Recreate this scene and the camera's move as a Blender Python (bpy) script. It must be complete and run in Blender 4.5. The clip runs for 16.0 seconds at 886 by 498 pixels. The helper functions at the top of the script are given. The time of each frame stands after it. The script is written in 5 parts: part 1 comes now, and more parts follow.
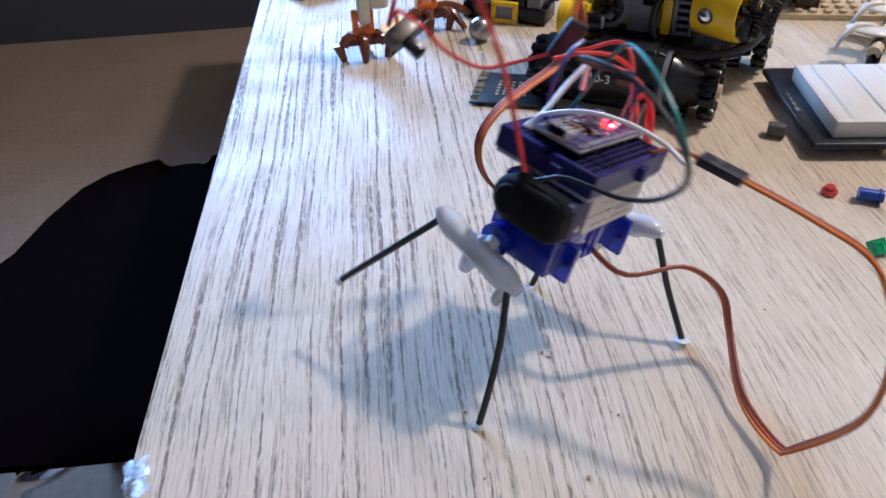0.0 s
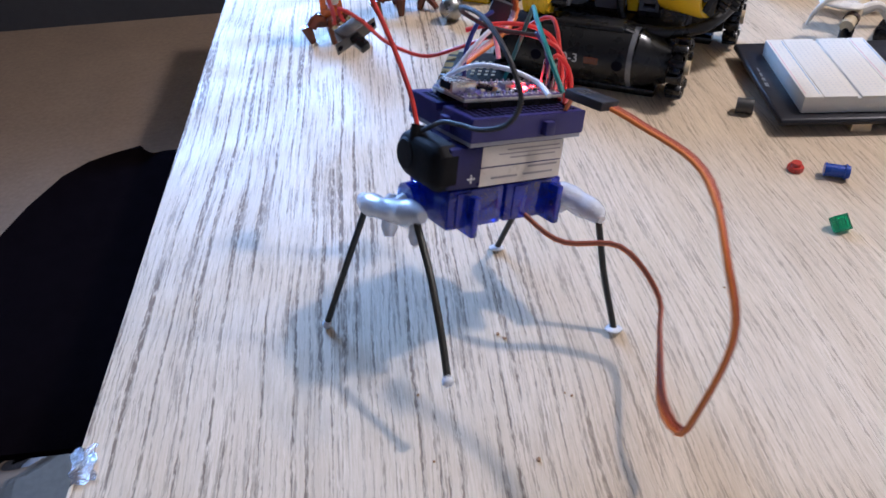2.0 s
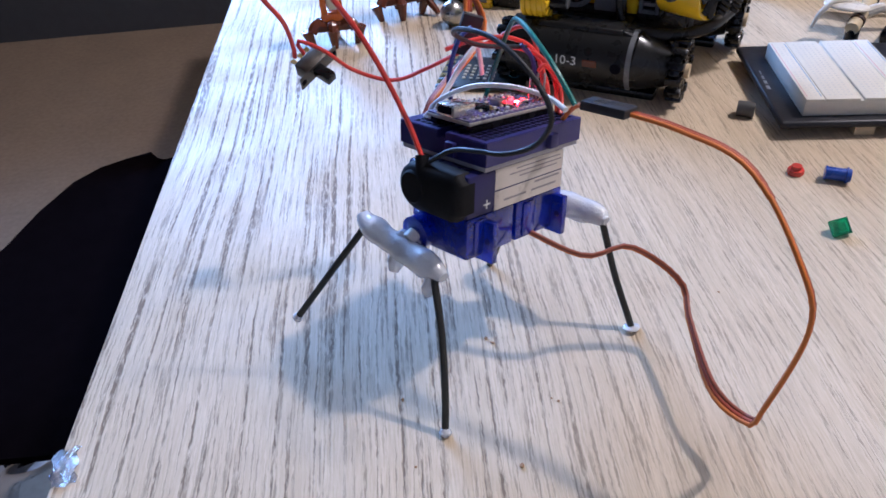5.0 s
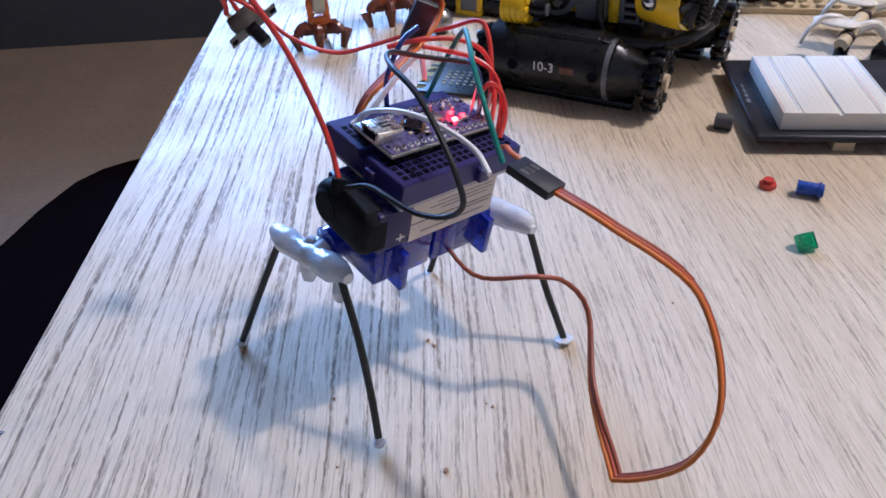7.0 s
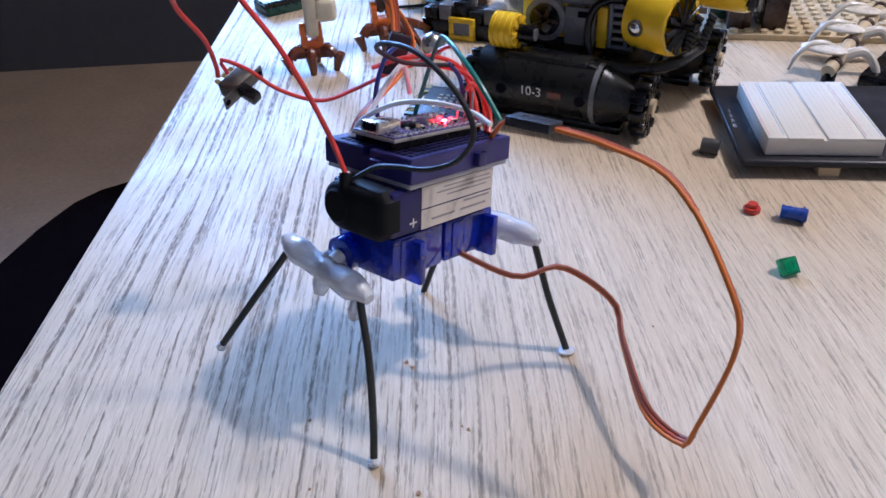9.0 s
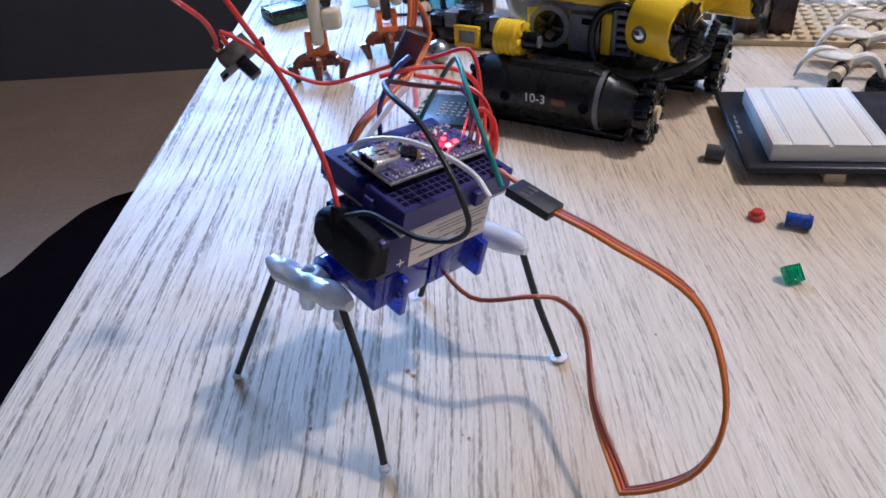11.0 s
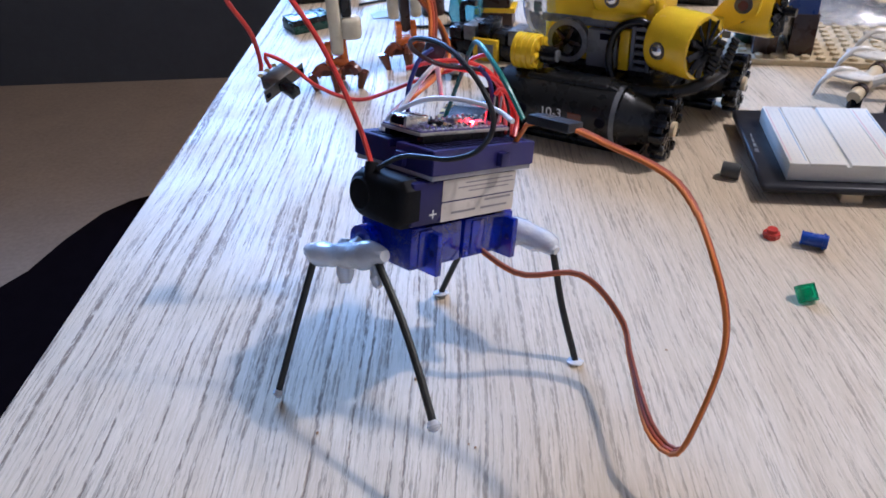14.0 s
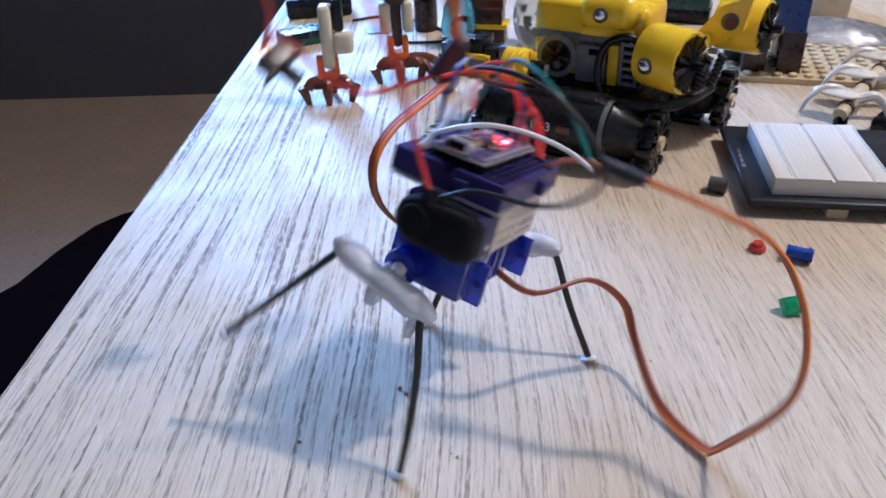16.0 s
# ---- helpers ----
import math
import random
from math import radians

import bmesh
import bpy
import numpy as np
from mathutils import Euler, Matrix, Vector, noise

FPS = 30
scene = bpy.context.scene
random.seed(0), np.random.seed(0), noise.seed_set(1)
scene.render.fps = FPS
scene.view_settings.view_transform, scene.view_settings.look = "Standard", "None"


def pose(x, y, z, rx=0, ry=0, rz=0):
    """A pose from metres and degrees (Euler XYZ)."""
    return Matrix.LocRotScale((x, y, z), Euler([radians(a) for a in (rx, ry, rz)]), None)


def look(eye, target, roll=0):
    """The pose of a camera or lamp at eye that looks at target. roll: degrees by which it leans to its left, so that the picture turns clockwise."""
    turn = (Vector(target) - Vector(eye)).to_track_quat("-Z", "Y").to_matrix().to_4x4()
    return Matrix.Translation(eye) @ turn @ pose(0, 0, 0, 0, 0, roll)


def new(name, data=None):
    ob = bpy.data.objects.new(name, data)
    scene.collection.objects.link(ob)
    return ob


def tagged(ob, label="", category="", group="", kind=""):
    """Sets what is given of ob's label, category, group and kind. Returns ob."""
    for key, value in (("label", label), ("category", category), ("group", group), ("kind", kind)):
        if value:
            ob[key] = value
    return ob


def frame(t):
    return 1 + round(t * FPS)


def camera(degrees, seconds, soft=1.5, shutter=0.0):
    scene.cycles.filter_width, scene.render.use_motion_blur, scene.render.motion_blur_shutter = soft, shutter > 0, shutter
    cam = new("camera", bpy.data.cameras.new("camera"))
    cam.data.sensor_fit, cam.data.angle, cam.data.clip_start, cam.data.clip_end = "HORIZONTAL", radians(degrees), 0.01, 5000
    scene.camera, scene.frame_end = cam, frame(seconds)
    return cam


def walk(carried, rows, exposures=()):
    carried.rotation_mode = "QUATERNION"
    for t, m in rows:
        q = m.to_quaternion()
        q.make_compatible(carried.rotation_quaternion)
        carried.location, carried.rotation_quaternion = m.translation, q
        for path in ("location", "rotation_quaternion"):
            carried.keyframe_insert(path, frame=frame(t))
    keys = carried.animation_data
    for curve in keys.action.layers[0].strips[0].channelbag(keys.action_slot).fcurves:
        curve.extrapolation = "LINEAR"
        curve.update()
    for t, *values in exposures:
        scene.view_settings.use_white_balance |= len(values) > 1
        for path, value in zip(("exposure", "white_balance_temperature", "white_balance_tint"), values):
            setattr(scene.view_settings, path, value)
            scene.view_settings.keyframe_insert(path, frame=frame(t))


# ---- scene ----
cam = camera(61.0, 16.0, soft=1.6, shutter=0.9)
PATH = [
    (0, (-0.06964, -0.16589, 0.20962), (-0.04353, 0.22785, -0.09745), -2.71),
    (0.5, (-0.06726, -0.16676, 0.20921), (-0.04411, 0.22694, -0.09814), -2.99),
    (1, (-0.06179, -0.16655, 0.20968), (-0.02994, 0.22144, -0.10409), -2.73),
    (1.5, (-0.05468, -0.16610, 0.20510), (-0.03171, 0.22111, -0.11040), -3.81),
    (2, (-0.05275, -0.16528, 0.20594), (-0.02648, 0.22176, -0.10951), -3.46),
    (2.5, (-0.05002, -0.16539, 0.20568), (-0.02970, 0.22363, -0.10777), -3.78),
    (3, (-0.04947, -0.16565, 0.20426), (-0.02680, 0.22362, -0.10871), -3.55),
    (3.5, (-0.04985, -0.16479, 0.20511), (-0.02617, 0.22264, -0.11006), -3.39),
    (4, (-0.04873, -0.16468, 0.20521), (-0.02401, 0.22268, -0.10997), -3.26),
    (6.5, (-0.02121, -0.16621, 0.19277), (-0.02598, 0.23300, -0.10825), -5.61),
    (7, (-0.01465, -0.16638, 0.19122), (-0.01141, 0.23336, -0.10911), -3.36),
    (7.5, (-0.01439, -0.16643, 0.19193), (-0.02070, 0.23691, -0.10350), -3.33),
    (8, (-0.01382, -0.16777, 0.19348), (-0.02027, 0.23846, -0.09796), -3.13),
    (8.5, (-0.01212, -0.16831, 0.19473), (-0.01417, 0.23881, -0.09553), -2.89),
    (9, (-0.00576, -0.16751, 0.19082), (-0.00420, 0.24132, -0.09702), -3.10),
    (11.5, (-0.00220, -0.16665, 0.19161), (-0.00882, 0.24459, -0.09270), -3.78),
    (12, (-0.00221, -0.16623, 0.19180), (-0.00715, 0.24411, -0.09386), -3.38),
    (12.5, (-0.00278, -0.16627, 0.19155), (-0.00735, 0.24505, -0.09269), -3.23),
    (13, (-0.00329, -0.16624, 0.19051), (-0.00914, 0.24593, -0.09247), -3.16),
    (13.5, (-0.00289, -0.16637, 0.19039), (-0.00873, 0.24475, -0.09413), -3.13),
    (14, (-0.00151, -0.16850, 0.19003), (-0.01573, 0.24796, -0.08630), -2.85),
    (14.5, (0.00100, -0.16995, 0.18891), (-0.01153, 0.24886, -0.08392), -1.95),
    (15, (0.00223, -0.17083, 0.18932), (-0.01449, 0.24795, -0.08335), -2.36),
    (15.5, (0.00225, -0.17075, 0.18780), (-0.01489, 0.25072, -0.08066), -2.30),
    (16, (0.00233, -0.17057, 0.18746), (-0.00861, 0.25243, -0.07891), -2.15),
]
walk(cam, [(t, look(eye, target, roll)) for t, eye, target, roll in PATH], [(0.0, 0.0, 5500, 16), (4.0, 0.0, 5450, 18), (8.0, -0.02, 5330, 18), (16.0, -0.04, 5290, 16)])

# ---- light: a warm ceiling lamp off to the side, a blue-grey window in the far wall ----
world = bpy.data.worlds.new("world")
scene.world = world
world.use_nodes = True
wn = world.node_tree.nodes
sky = wn.new("ShaderNodeTexSky")
sky.sky_type, sky.sun_disc, sky.sun_elevation, sky.sun_rotation = "NISHITA", False, radians(25), radians(200)
world.node_tree.links.new(sky.outputs[0], wn["Background"].inputs[0])
wn["Background"].inputs[1].default_value = 0.1
TOP = 0.0          # the table top
FLOOR = -0.73
lamp_data = bpy.data.lights.new("ceiling_lamp", "POINT")
lamp_data.energy, lamp_data.color, lamp_data.shadow_soft_size = 176, (1.0, 0.86, 0.73), 0.075
new("ceiling_lamp", lamp_data).location = (1.39, 0.40, 2.22)
win_data = bpy.data.lights.new("window_light", "AREA")
win_data.shape, win_data.size, win_data.size_y = "RECTANGLE", 1.32, 0.96
win_data.energy, win_data.color, win_data.spread = 38, (0.345, 0.58, 1.0), radians(88)
new("window_light", win_data).matrix_world = look((-0.98, 2.27, 1.07), (-0.70, 0.0, 0.30))


# ---- materials ----
def mat(name, color, rough=0.5, metal=0.0, vary=0.12, scale=120.0, bump=0.0, glass=0.0, glow=None, coat=0.0, spec=0.5, sss=0.0):
    m = bpy.data.materials.new(name)
    m.use_nodes = True
    nt = m.node_tree
    b = nt.nodes["Principled BSDF"]
    b.inputs["Roughness"].default_value = rough
    b.inputs["Metallic"].default_value = metal
    b.inputs["Transmission Weight"].default_value = glass
    b.inputs["Coat Weight"].default_value = coat
    b.inputs["Specular IOR Level"].default_value = spec
    if sss:
        b.inputs["Subsurface Weight"].default_value = sss
        b.inputs["Subsurface Radius"].default_value = (0.004, 0.004, 0.004)
    tc = nt.nodes.new("ShaderNodeTexCoord")
    n1 = nt.nodes.new("ShaderNodeTexNoise")
    n1.inputs["Scale"].default_value, n1.inputs["Detail"].default_value = scale, 4
    n2 = nt.nodes.new("ShaderNodeTexNoise")
    n2.inputs["Scale"].default_value, n2.inputs["Detail"].default_value = scale * 9, 2
    add = nt.nodes.new("ShaderNodeMath")
    add.operation = "ADD"
    for n in (n1, n2):
        nt.links.new(tc.outputs["Object"], n.inputs["Vector"])
    nt.links.new(n1.outputs[0], add.inputs[0])
    nt.links.new(n2.outputs[0], add.inputs[1])
    ramp = nt.nodes.new("ShaderNodeMapRange")
    ramp.inputs["From Min"].default_value, ramp.inputs["From Max"].default_value = 0.6, 1.4
    ramp.inputs["To Min"].default_value, ramp.inputs["To Max"].default_value = 1 - vary, 1 + vary
    nt.links.new(add.outputs[0], ramp.inputs[0])
    hsv = nt.nodes.new("ShaderNodeHueSaturation")
    hsv.inputs["Color"].default_value = (*color, 1)
    nt.links.new(ramp.outputs[0], hsv.inputs["Value"])
    nt.links.new(hsv.outputs[0], b.inputs["Base Color"])
    rr = nt.nodes.new("ShaderNodeMapRange")
    rr.inputs["From Min"].default_value, rr.inputs["From Max"].default_value = 0.3, 0.7
    rr.inputs["To Min"].default_value, rr.inputs["To Max"].default_value = max(rough - 0.1, 0.02), min(rough + 0.1, 1)
    nt.links.new(n1.outputs[0], rr.inputs[0])
    nt.links.new(rr.outputs[0], b.inputs["Roughness"])
    if bump:
        bp = nt.nodes.new("ShaderNodeBump")
        bp.inputs["Strength"].default_value, bp.inputs["Distance"].default_value = bump, 0.0004
        nt.links.new(add.outputs[0], bp.inputs["Height"])
        nt.links.new(bp.outputs[0], b.inputs["Normal"])
    if glow:
        b.inputs["Emission Color"].default_value = (*glow[:3], 1)
        b.inputs["Emission Strength"].default_value = glow[3]
    return m


def oak():
    """Pale limed oak: long dark pores along y, soft figure, worn lacquer."""
    m = bpy.data.materials.new("limed_oak")
    m.use_nodes = True
    nt = m.node_tree
    b = nt.nodes["Principled BSDF"]
    lk = nt.links.new
    tc = nt.nodes.new("ShaderNodeTexCoord")
    wob = nt.nodes.new("ShaderNodeTexNoise")
    wob.inputs["Scale"].default_value, wob.inputs["Detail"].default_value = 7.0, 2
    lk(tc.outputs["Object"], wob.inputs["Vector"])
    sub = nt.nodes.new("ShaderNodeVectorMath")
    sub.operation = "SUBTRACT"
    sub.inputs[1].default_value = (0.5, 0.5, 0.5)
    lk(wob.outputs["Color"], sub.inputs[0])
    mul = nt.nodes.new("ShaderNodeVectorMath")
    mul.operation = "MULTIPLY"
    mul.inputs[1].default_value = (0.009, 0.0, 0.0)
    lk(sub.outputs[0], mul.inputs[0])
    vec = nt.nodes.new("ShaderNodeVectorMath")
    vec.operation = "ADD"
    lk(tc.outputs["Object"], vec.inputs[0])
    zig = nt.nodes.new("ShaderNodeTexNoise")
    zig.inputs["Scale"].default_value, zig.inputs["Detail"].default_value = 1.0, 2
    zmap = nt.nodes.new("ShaderNodeMapping")
    zmap.inputs["Scale"].default_value = (1300, 240, 1)
    lk(tc.outputs["Object"], zmap.inputs["Vector"])
    lk(zmap.outputs[0], zig.inputs["Vector"])
    zs = nt.nodes.new("ShaderNodeVectorMath")
    zs.operation = "SUBTRACT"
    zs.inputs[1].default_value = (0.5, 0.5, 0.5)
    lk(zig.outputs["Color"], zs.inputs[0])
    zm = nt.nodes.new("ShaderNodeVectorMath")
    zm.operation = "MULTIPLY"
    zm.inputs[1].default_value = (0.0014, 0.0, 0.0)
    lk(zs.outputs[0], zm.inputs[0])
    both = nt.nodes.new("ShaderNodeVectorMath")
    both.operation = "ADD"
    lk(mul.outputs[0], both.inputs[0])
    lk(zm.outputs[0], both.inputs[1])
    lk(both.outputs[0], vec.inputs[1])

    def streak(sx, sy, detail, lo, hi):
        mp = nt.nodes.new("ShaderNodeMapping")
        mp.inputs["Scale"].default_value = (sx, sy, 1)
        lk(vec.outputs[0], mp.inputs["Vector"])
        n = nt.nodes.new("ShaderNodeTexNoise")
        n.inputs["Scale"].default_value, n.inputs["Detail"].default_value = 1.0, detail
        lk(mp.outputs[0], n.inputs["Vector"])
        r = nt.nodes.new("ShaderNodeMapRange")
        r.inputs["From Min"].default_value, r.inputs["From Max"].default_value = lo, hi
        lk(n.outputs[0], r.inputs[0])
        return r.outputs[0]

    lines = streak(420.0, 5.0, 3.0, 0.54, 0.62)
    hairs = streak(950.0, 26.0, 3.0, 0.53, 0.64)
    breaks = streak(900.0, 150.0, 2.0, 0.30, 0.52)
    band = streak(38.0, 2.5, 3.0, 0.08, 0.42)
    fine = streak(1500.0, 70.0, 2.0, 0.35, 0.75)
    figure = streak(60.0, 4.0, 3.0, 0.3, 0.7)

    def times(p, q):
        n = nt.nodes.new("ShaderNodeMath")
        n.operation = "MULTIPLY"
        lk(p, n.inputs[0])
        if isinstance(q, float):
            n.inputs[1].default_value = q
        else:
            lk(q, n.inputs[1])
        return n.outputs[0]

    # the boards away from the edge have a closer, fainter grain
    apart = nt.nodes.new("ShaderNodeSeparateXYZ")
    lk(vec.outputs[0], apart.inputs[0])
    fade = nt.nodes.new("ShaderNodeMapRange")
    fade.inputs["From Min"].default_value, fade.inputs["From Max"].default_value = -0.02, 0.08
    fade.inputs["To Min"].default_value, fade.inputs["To Max"].default_value = 1.0, 0.22
    lk(apart.outputs[0], fade.inputs[0])
    gm = nt.nodes.new("ShaderNodeMath")
    gm.operation = "MAXIMUM"
    lk(times(times(times(lines, breaks), band), fade.outputs[0]), gm.inputs[0])
    lk(times(times(hairs, breaks), 0.60), gm.inputs[1])

    def mix(fac, a, c):
        n = nt.nodes.new("ShaderNodeMix")
        n.data_type = "RGBA"
        for sock, v in ((n.inputs[6], a), (n.inputs[7], c)):
            if isinstance(v, tuple):
                sock.default_value = (*v, 1)
            else:
                lk(v, sock)
        lk(fac, n.inputs[0])
        return n.outputs[2]

    base = mix(figure, (0.595, 0.485, 0.335), (0.70, 0.592, 0.43))
    base = mix(fine, base, (0.53, 0.425, 0.285))
    col = mix(gm.outputs[0], base, (0.235, 0.178, 0.125))
    lk(col, b.inputs["Base Color"])
    sm = nt.nodes.new("ShaderNodeTexNoise")
    sm.inputs["Scale"].default_value, sm.inputs["Detail"].default_value = 22.0, 5
    lk(tc.outputs["Object"], sm.inputs["Vector"])
    rr = nt.nodes.new("ShaderNodeMapRange")
    rr.inputs["From Min"].default_value, rr.inputs["From Max"].default_value = 0.35, 0.65
    rr.inputs["To Min"].default_value, rr.inputs["To Max"].default_value = 0.36, 0.62
    lk(sm.outputs[0], rr.inputs[0])
    lk(rr.outputs[0], b.inputs["Roughness"])
    dull = nt.nodes.new("ShaderNodeMapRange")
    dull.inputs["To Min"].default_value, dull.inputs["To Max"].default_value = 0.22, 0.05
    lk(gm.outputs[0], dull.inputs[0])
    lk(dull.outputs[0], b.inputs["Specular IOR Level"])
    bp = nt.nodes.new("ShaderNodeBump")
    bp.invert = True
    bp.inputs["Strength"].default_value, bp.inputs["Distance"].default_value = 0.5, 0.0004
    lk(gm.outputs[0], bp.inputs["Height"])
    lk(bp.outputs[0], b.inputs["Normal"])
    return m


OAK = oak()
FLOORM = mat("grey_beige_vinyl", (0.27, 0.20, 0.14), 0.9, vary=0.15, scale=9, bump=0.1, spec=0.15)
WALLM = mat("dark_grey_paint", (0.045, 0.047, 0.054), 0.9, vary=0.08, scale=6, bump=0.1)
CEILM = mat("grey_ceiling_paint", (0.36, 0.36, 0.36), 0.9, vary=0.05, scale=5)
FRAMEM = mat("white_frame_paint", (0.78, 0.78, 0.77), 0.4, vary=0.05, scale=20)
BLACKLEATHER = mat("black_chair_shell", (0.0032, 0.0022, 0.0028), 0.8, vary=0.3, scale=60, bump=0.05, spec=0.0)
CHROME = mat("chrome", (0.75, 0.76, 0.78), 0.12, 1.0, vary=0.05)
STEEL = mat("dull_steel", (0.42, 0.41, 0.39), 0.32, 1.0, vary=0.15, scale=300)
GOLD = mat("gold_plate", (0.83, 0.62, 0.28), 0.3, 1.0)
NAVY = mat("navy_plastic", (0.024, 0.021, 0.125), 0.40, vary=0.12, scale=200, bump=0.05)
HOLE = mat("dark_contact_hole", (0.003, 0.003, 0.009), 0.8, spec=0.08)
FOAM = mat("grey_foam_tape", (0.45, 0.44, 0.46), 0.9, scale=800, bump=0.3)
SERVO = mat("blue_translucent_plastic", (0.014, 0.042, 0.60), 0.08, vary=0.3, scale=160, coat=0.6, glass=0.55)
DARKBLUE = mat("dark_inside_blue", (0.008, 0.013, 0.13), 0.3)
BATWRAP = mat("battery_blue_wrap", (0.014, 0.013, 0.085), 0.3, vary=0.1)
BATLABEL = mat("battery_cream_label", (0.60, 0.55, 0.48), 0.35, vary=0.06, scale=250)
INK = mat("label_ink", (0.26, 0.24, 0.24), 0.5)
BLACK = mat("black_vinyl", (0.005, 0.005, 0.006), 0.62, vary=0.3, scale=150, bump=0.15, spec=0.2)
BLACKGLOSS = mat("black_gloss_plastic", (0.004, 0.004, 0.005), 0.25, vary=0.2, spec=0.4)
PCB = mat("dark_purple_circuit_board", (0.085, 0.075, 0.19), 0.28, vary=0.5, scale=900)
PCBDARK = mat("black_circuit_board", (0.012, 0.016, 0.014), 0.35, vary=0.4, scale=500)
SILK = mat("white_silkscreen", (0.75, 0.75, 0.75), 0.6)
LED = mat("red_led_light", (0.9, 0.1, 0.06), 0.4, glow=(1.0, 0.005, 0.005, 300.0))
# weaker emission, stands in for the red bloom around the one light
LEDGLOW = mat("red_led_added_glow", (0.9, 0.1, 0.06), 0.4, glow=(1.0, 0.008, 0.008, 24.0))
RIMM = mat("bare_board_edge", (0.36, 0.34, 0.30), 0.5, vary=0.25, scale=700)
USBM = mat("bright_tinned_steel", (0.74, 0.73, 0.69), 0.24, 0.9, vary=0.12, scale=300)
SOLDER = mat("bright_solder", (0.78, 0.77, 0.74), 0.35, 0.6, vary=0.1)
PLUGM = mat("black_plug_plastic", (0.018, 0.018, 0.022), 0.5, vary=0.15)
TARNISH = mat("tarnished_dark_steel", (0.11, 0.10, 0.085), 0.42, 0.7, vary=0.3, scale=300)
REDW = mat("red_wire", (0.62, 0.045, 0.03), 0.38, scale=300)
WHITEW = mat("white_wire", (0.78, 0.76, 0.74), 0.38, scale=300)
GREENW = mat("teal_wire", (0.015, 0.20, 0.17), 0.38, scale=300)
BLACKW = mat("black_wire", (0.009, 0.009, 0.011), 0.58, scale=300)
BLUEW = mat("dark_blue_wire", (0.02, 0.03, 0.16), 0.4, scale=300)
ORANGEW = mat("orange_wire", (0.62, 0.17, 0.02), 0.5, scale=300)
REDBROWN = mat("red_servo_wire", (0.42, 0.07, 0.022), 0.5, scale=300)
BROWNW = mat("brown_wire", (0.27, 0.062, 0.026), 0.42, scale=300)
GLUE = mat("milky_hot_glue", (0.84, 0.87, 0.93), 0.09, vary=0.06, scale=150, bump=0.6, coat=0.8, sss=0.5, glass=0.3)
LEGM = mat("dark_steel_wire", (0.045, 0.045, 0.04), 0.38, 0.6, vary=0.25, scale=500, bump=0.2)
YELLOW = mat("yellow_brick_plastic", (0.86, 0.56, 0.012), 0.2, vary=0.05)
DGREY = mat("dark_grey_brick_plastic", (0.013, 0.013, 0.013), 0.3, vary=0.1, spec=0.35)
LGREY = mat("grey_brick_plastic", (0.17, 0.175, 0.18), 0.3, vary=0.06)
BROWNP = mat("reddish_brown_plastic", (0.13, 0.035, 0.016), 0.2, vary=0.12)
DKBROWN = mat("dark_brown_plastic", (0.045, 0.022, 0.016), 0.3, vary=0.1)
ORANGEP = mat("orange_plastic", (0.78, 0.17, 0.02), 0.22)
CREAM = mat("cream_plastic", (0.72, 0.64, 0.46), 0.3, vary=0.05)
TAN = mat("tan_plastic", (0.62, 0.50, 0.31), 0.3, vary=0.06)
BONE = mat("white_bone_plastic", (0.74, 0.69, 0.59), 0.28, vary=0.05)
BLUEP = mat("blue_brick_plastic", (0.012, 0.045, 0.22), 0.3)
WHITEBB = mat("white_breadboard_plastic", (0.74, 0.71, 0.62), 0.4, vary=0.04, scale=100, sss=0.25)
GREYPLATE = mat("dark_blue_grey_plate", (0.019, 0.019, 0.023), 0.4, vary=0.08, scale=80, spec=0.35)
TRED = mat("clear_red_plastic", (0.95, 0.10, 0.07), 0.08, glass=0.45)
TGREEN = mat("clear_green_plastic", (0.04, 0.60, 0.32), 0.05, glass=0.88)
TBLUE = mat("clear_light_blue_plastic", (0.22, 0.68, 0.90), 0.08, glass=0.7)
CLEAR = mat("clear_plastic", (0.95, 0.95, 0.97), 0.06, glass=0.95, vary=0.02)
PINBLUE = mat("blue_pin_plastic", (0.014, 0.06, 0.34), 0.28)
BUSHM = mat("grey_bush_plastic", (0.055, 0.055, 0.053), 0.45)
BAGM = mat("clear_bag_film", (0.92, 0.94, 0.97), 0.12, glass=0.9, bump=0.4, scale=60)
TAPEM = mat("clear_tape_film", (0.97, 0.97, 0.98), 0.10, glass=0.97, vary=0.02, bump=0.3, scale=120, spec=0.25)
GREENBOX = mat("dark_green_box_plastic", (0.012, 0.06, 0.045), 0.3)
CRUMB = mat("brown_crumb", (0.30, 0.17, 0.08), 0.8)
PALEHOLE = mat("pale_contact_hole", (0.66, 0.65, 0.60), 0.6)
STRIPEB = mat("blue_rail_ink", (0.25, 0.40, 0.58), 0.5)
STRIPER = mat("red_rail_ink", (0.66, 0.42, 0.40), 0.5)
WHITEINK = mat("white_print", (0.75, 0.75, 0.72), 0.5)


# ---- mesh helpers ----
def part(name, bm, material, parent=None, label="", smooth=False):
    me = bpy.data.meshes.new(name)
    bm.normal_update()
    # round forms shade smoothly, true corners stay sharp
    for f in bm.faces:
        f.smooth = True
    for e in bm.edges:
        e.smooth = len(e.link_faces) == 2 and e.calc_face_angle(0.0) < 0.62
    bm.to_mesh(me)
    bm.free()
    for mm in (material if isinstance(material, (list, tuple)) else [material]):
        me.materials.append(mm)
    if smooth:
        me.shade_smooth()
    ob = new(name, me)
    if parent:
        ob.parent = parent
    if label:
        ob["label"] = label
    return ob


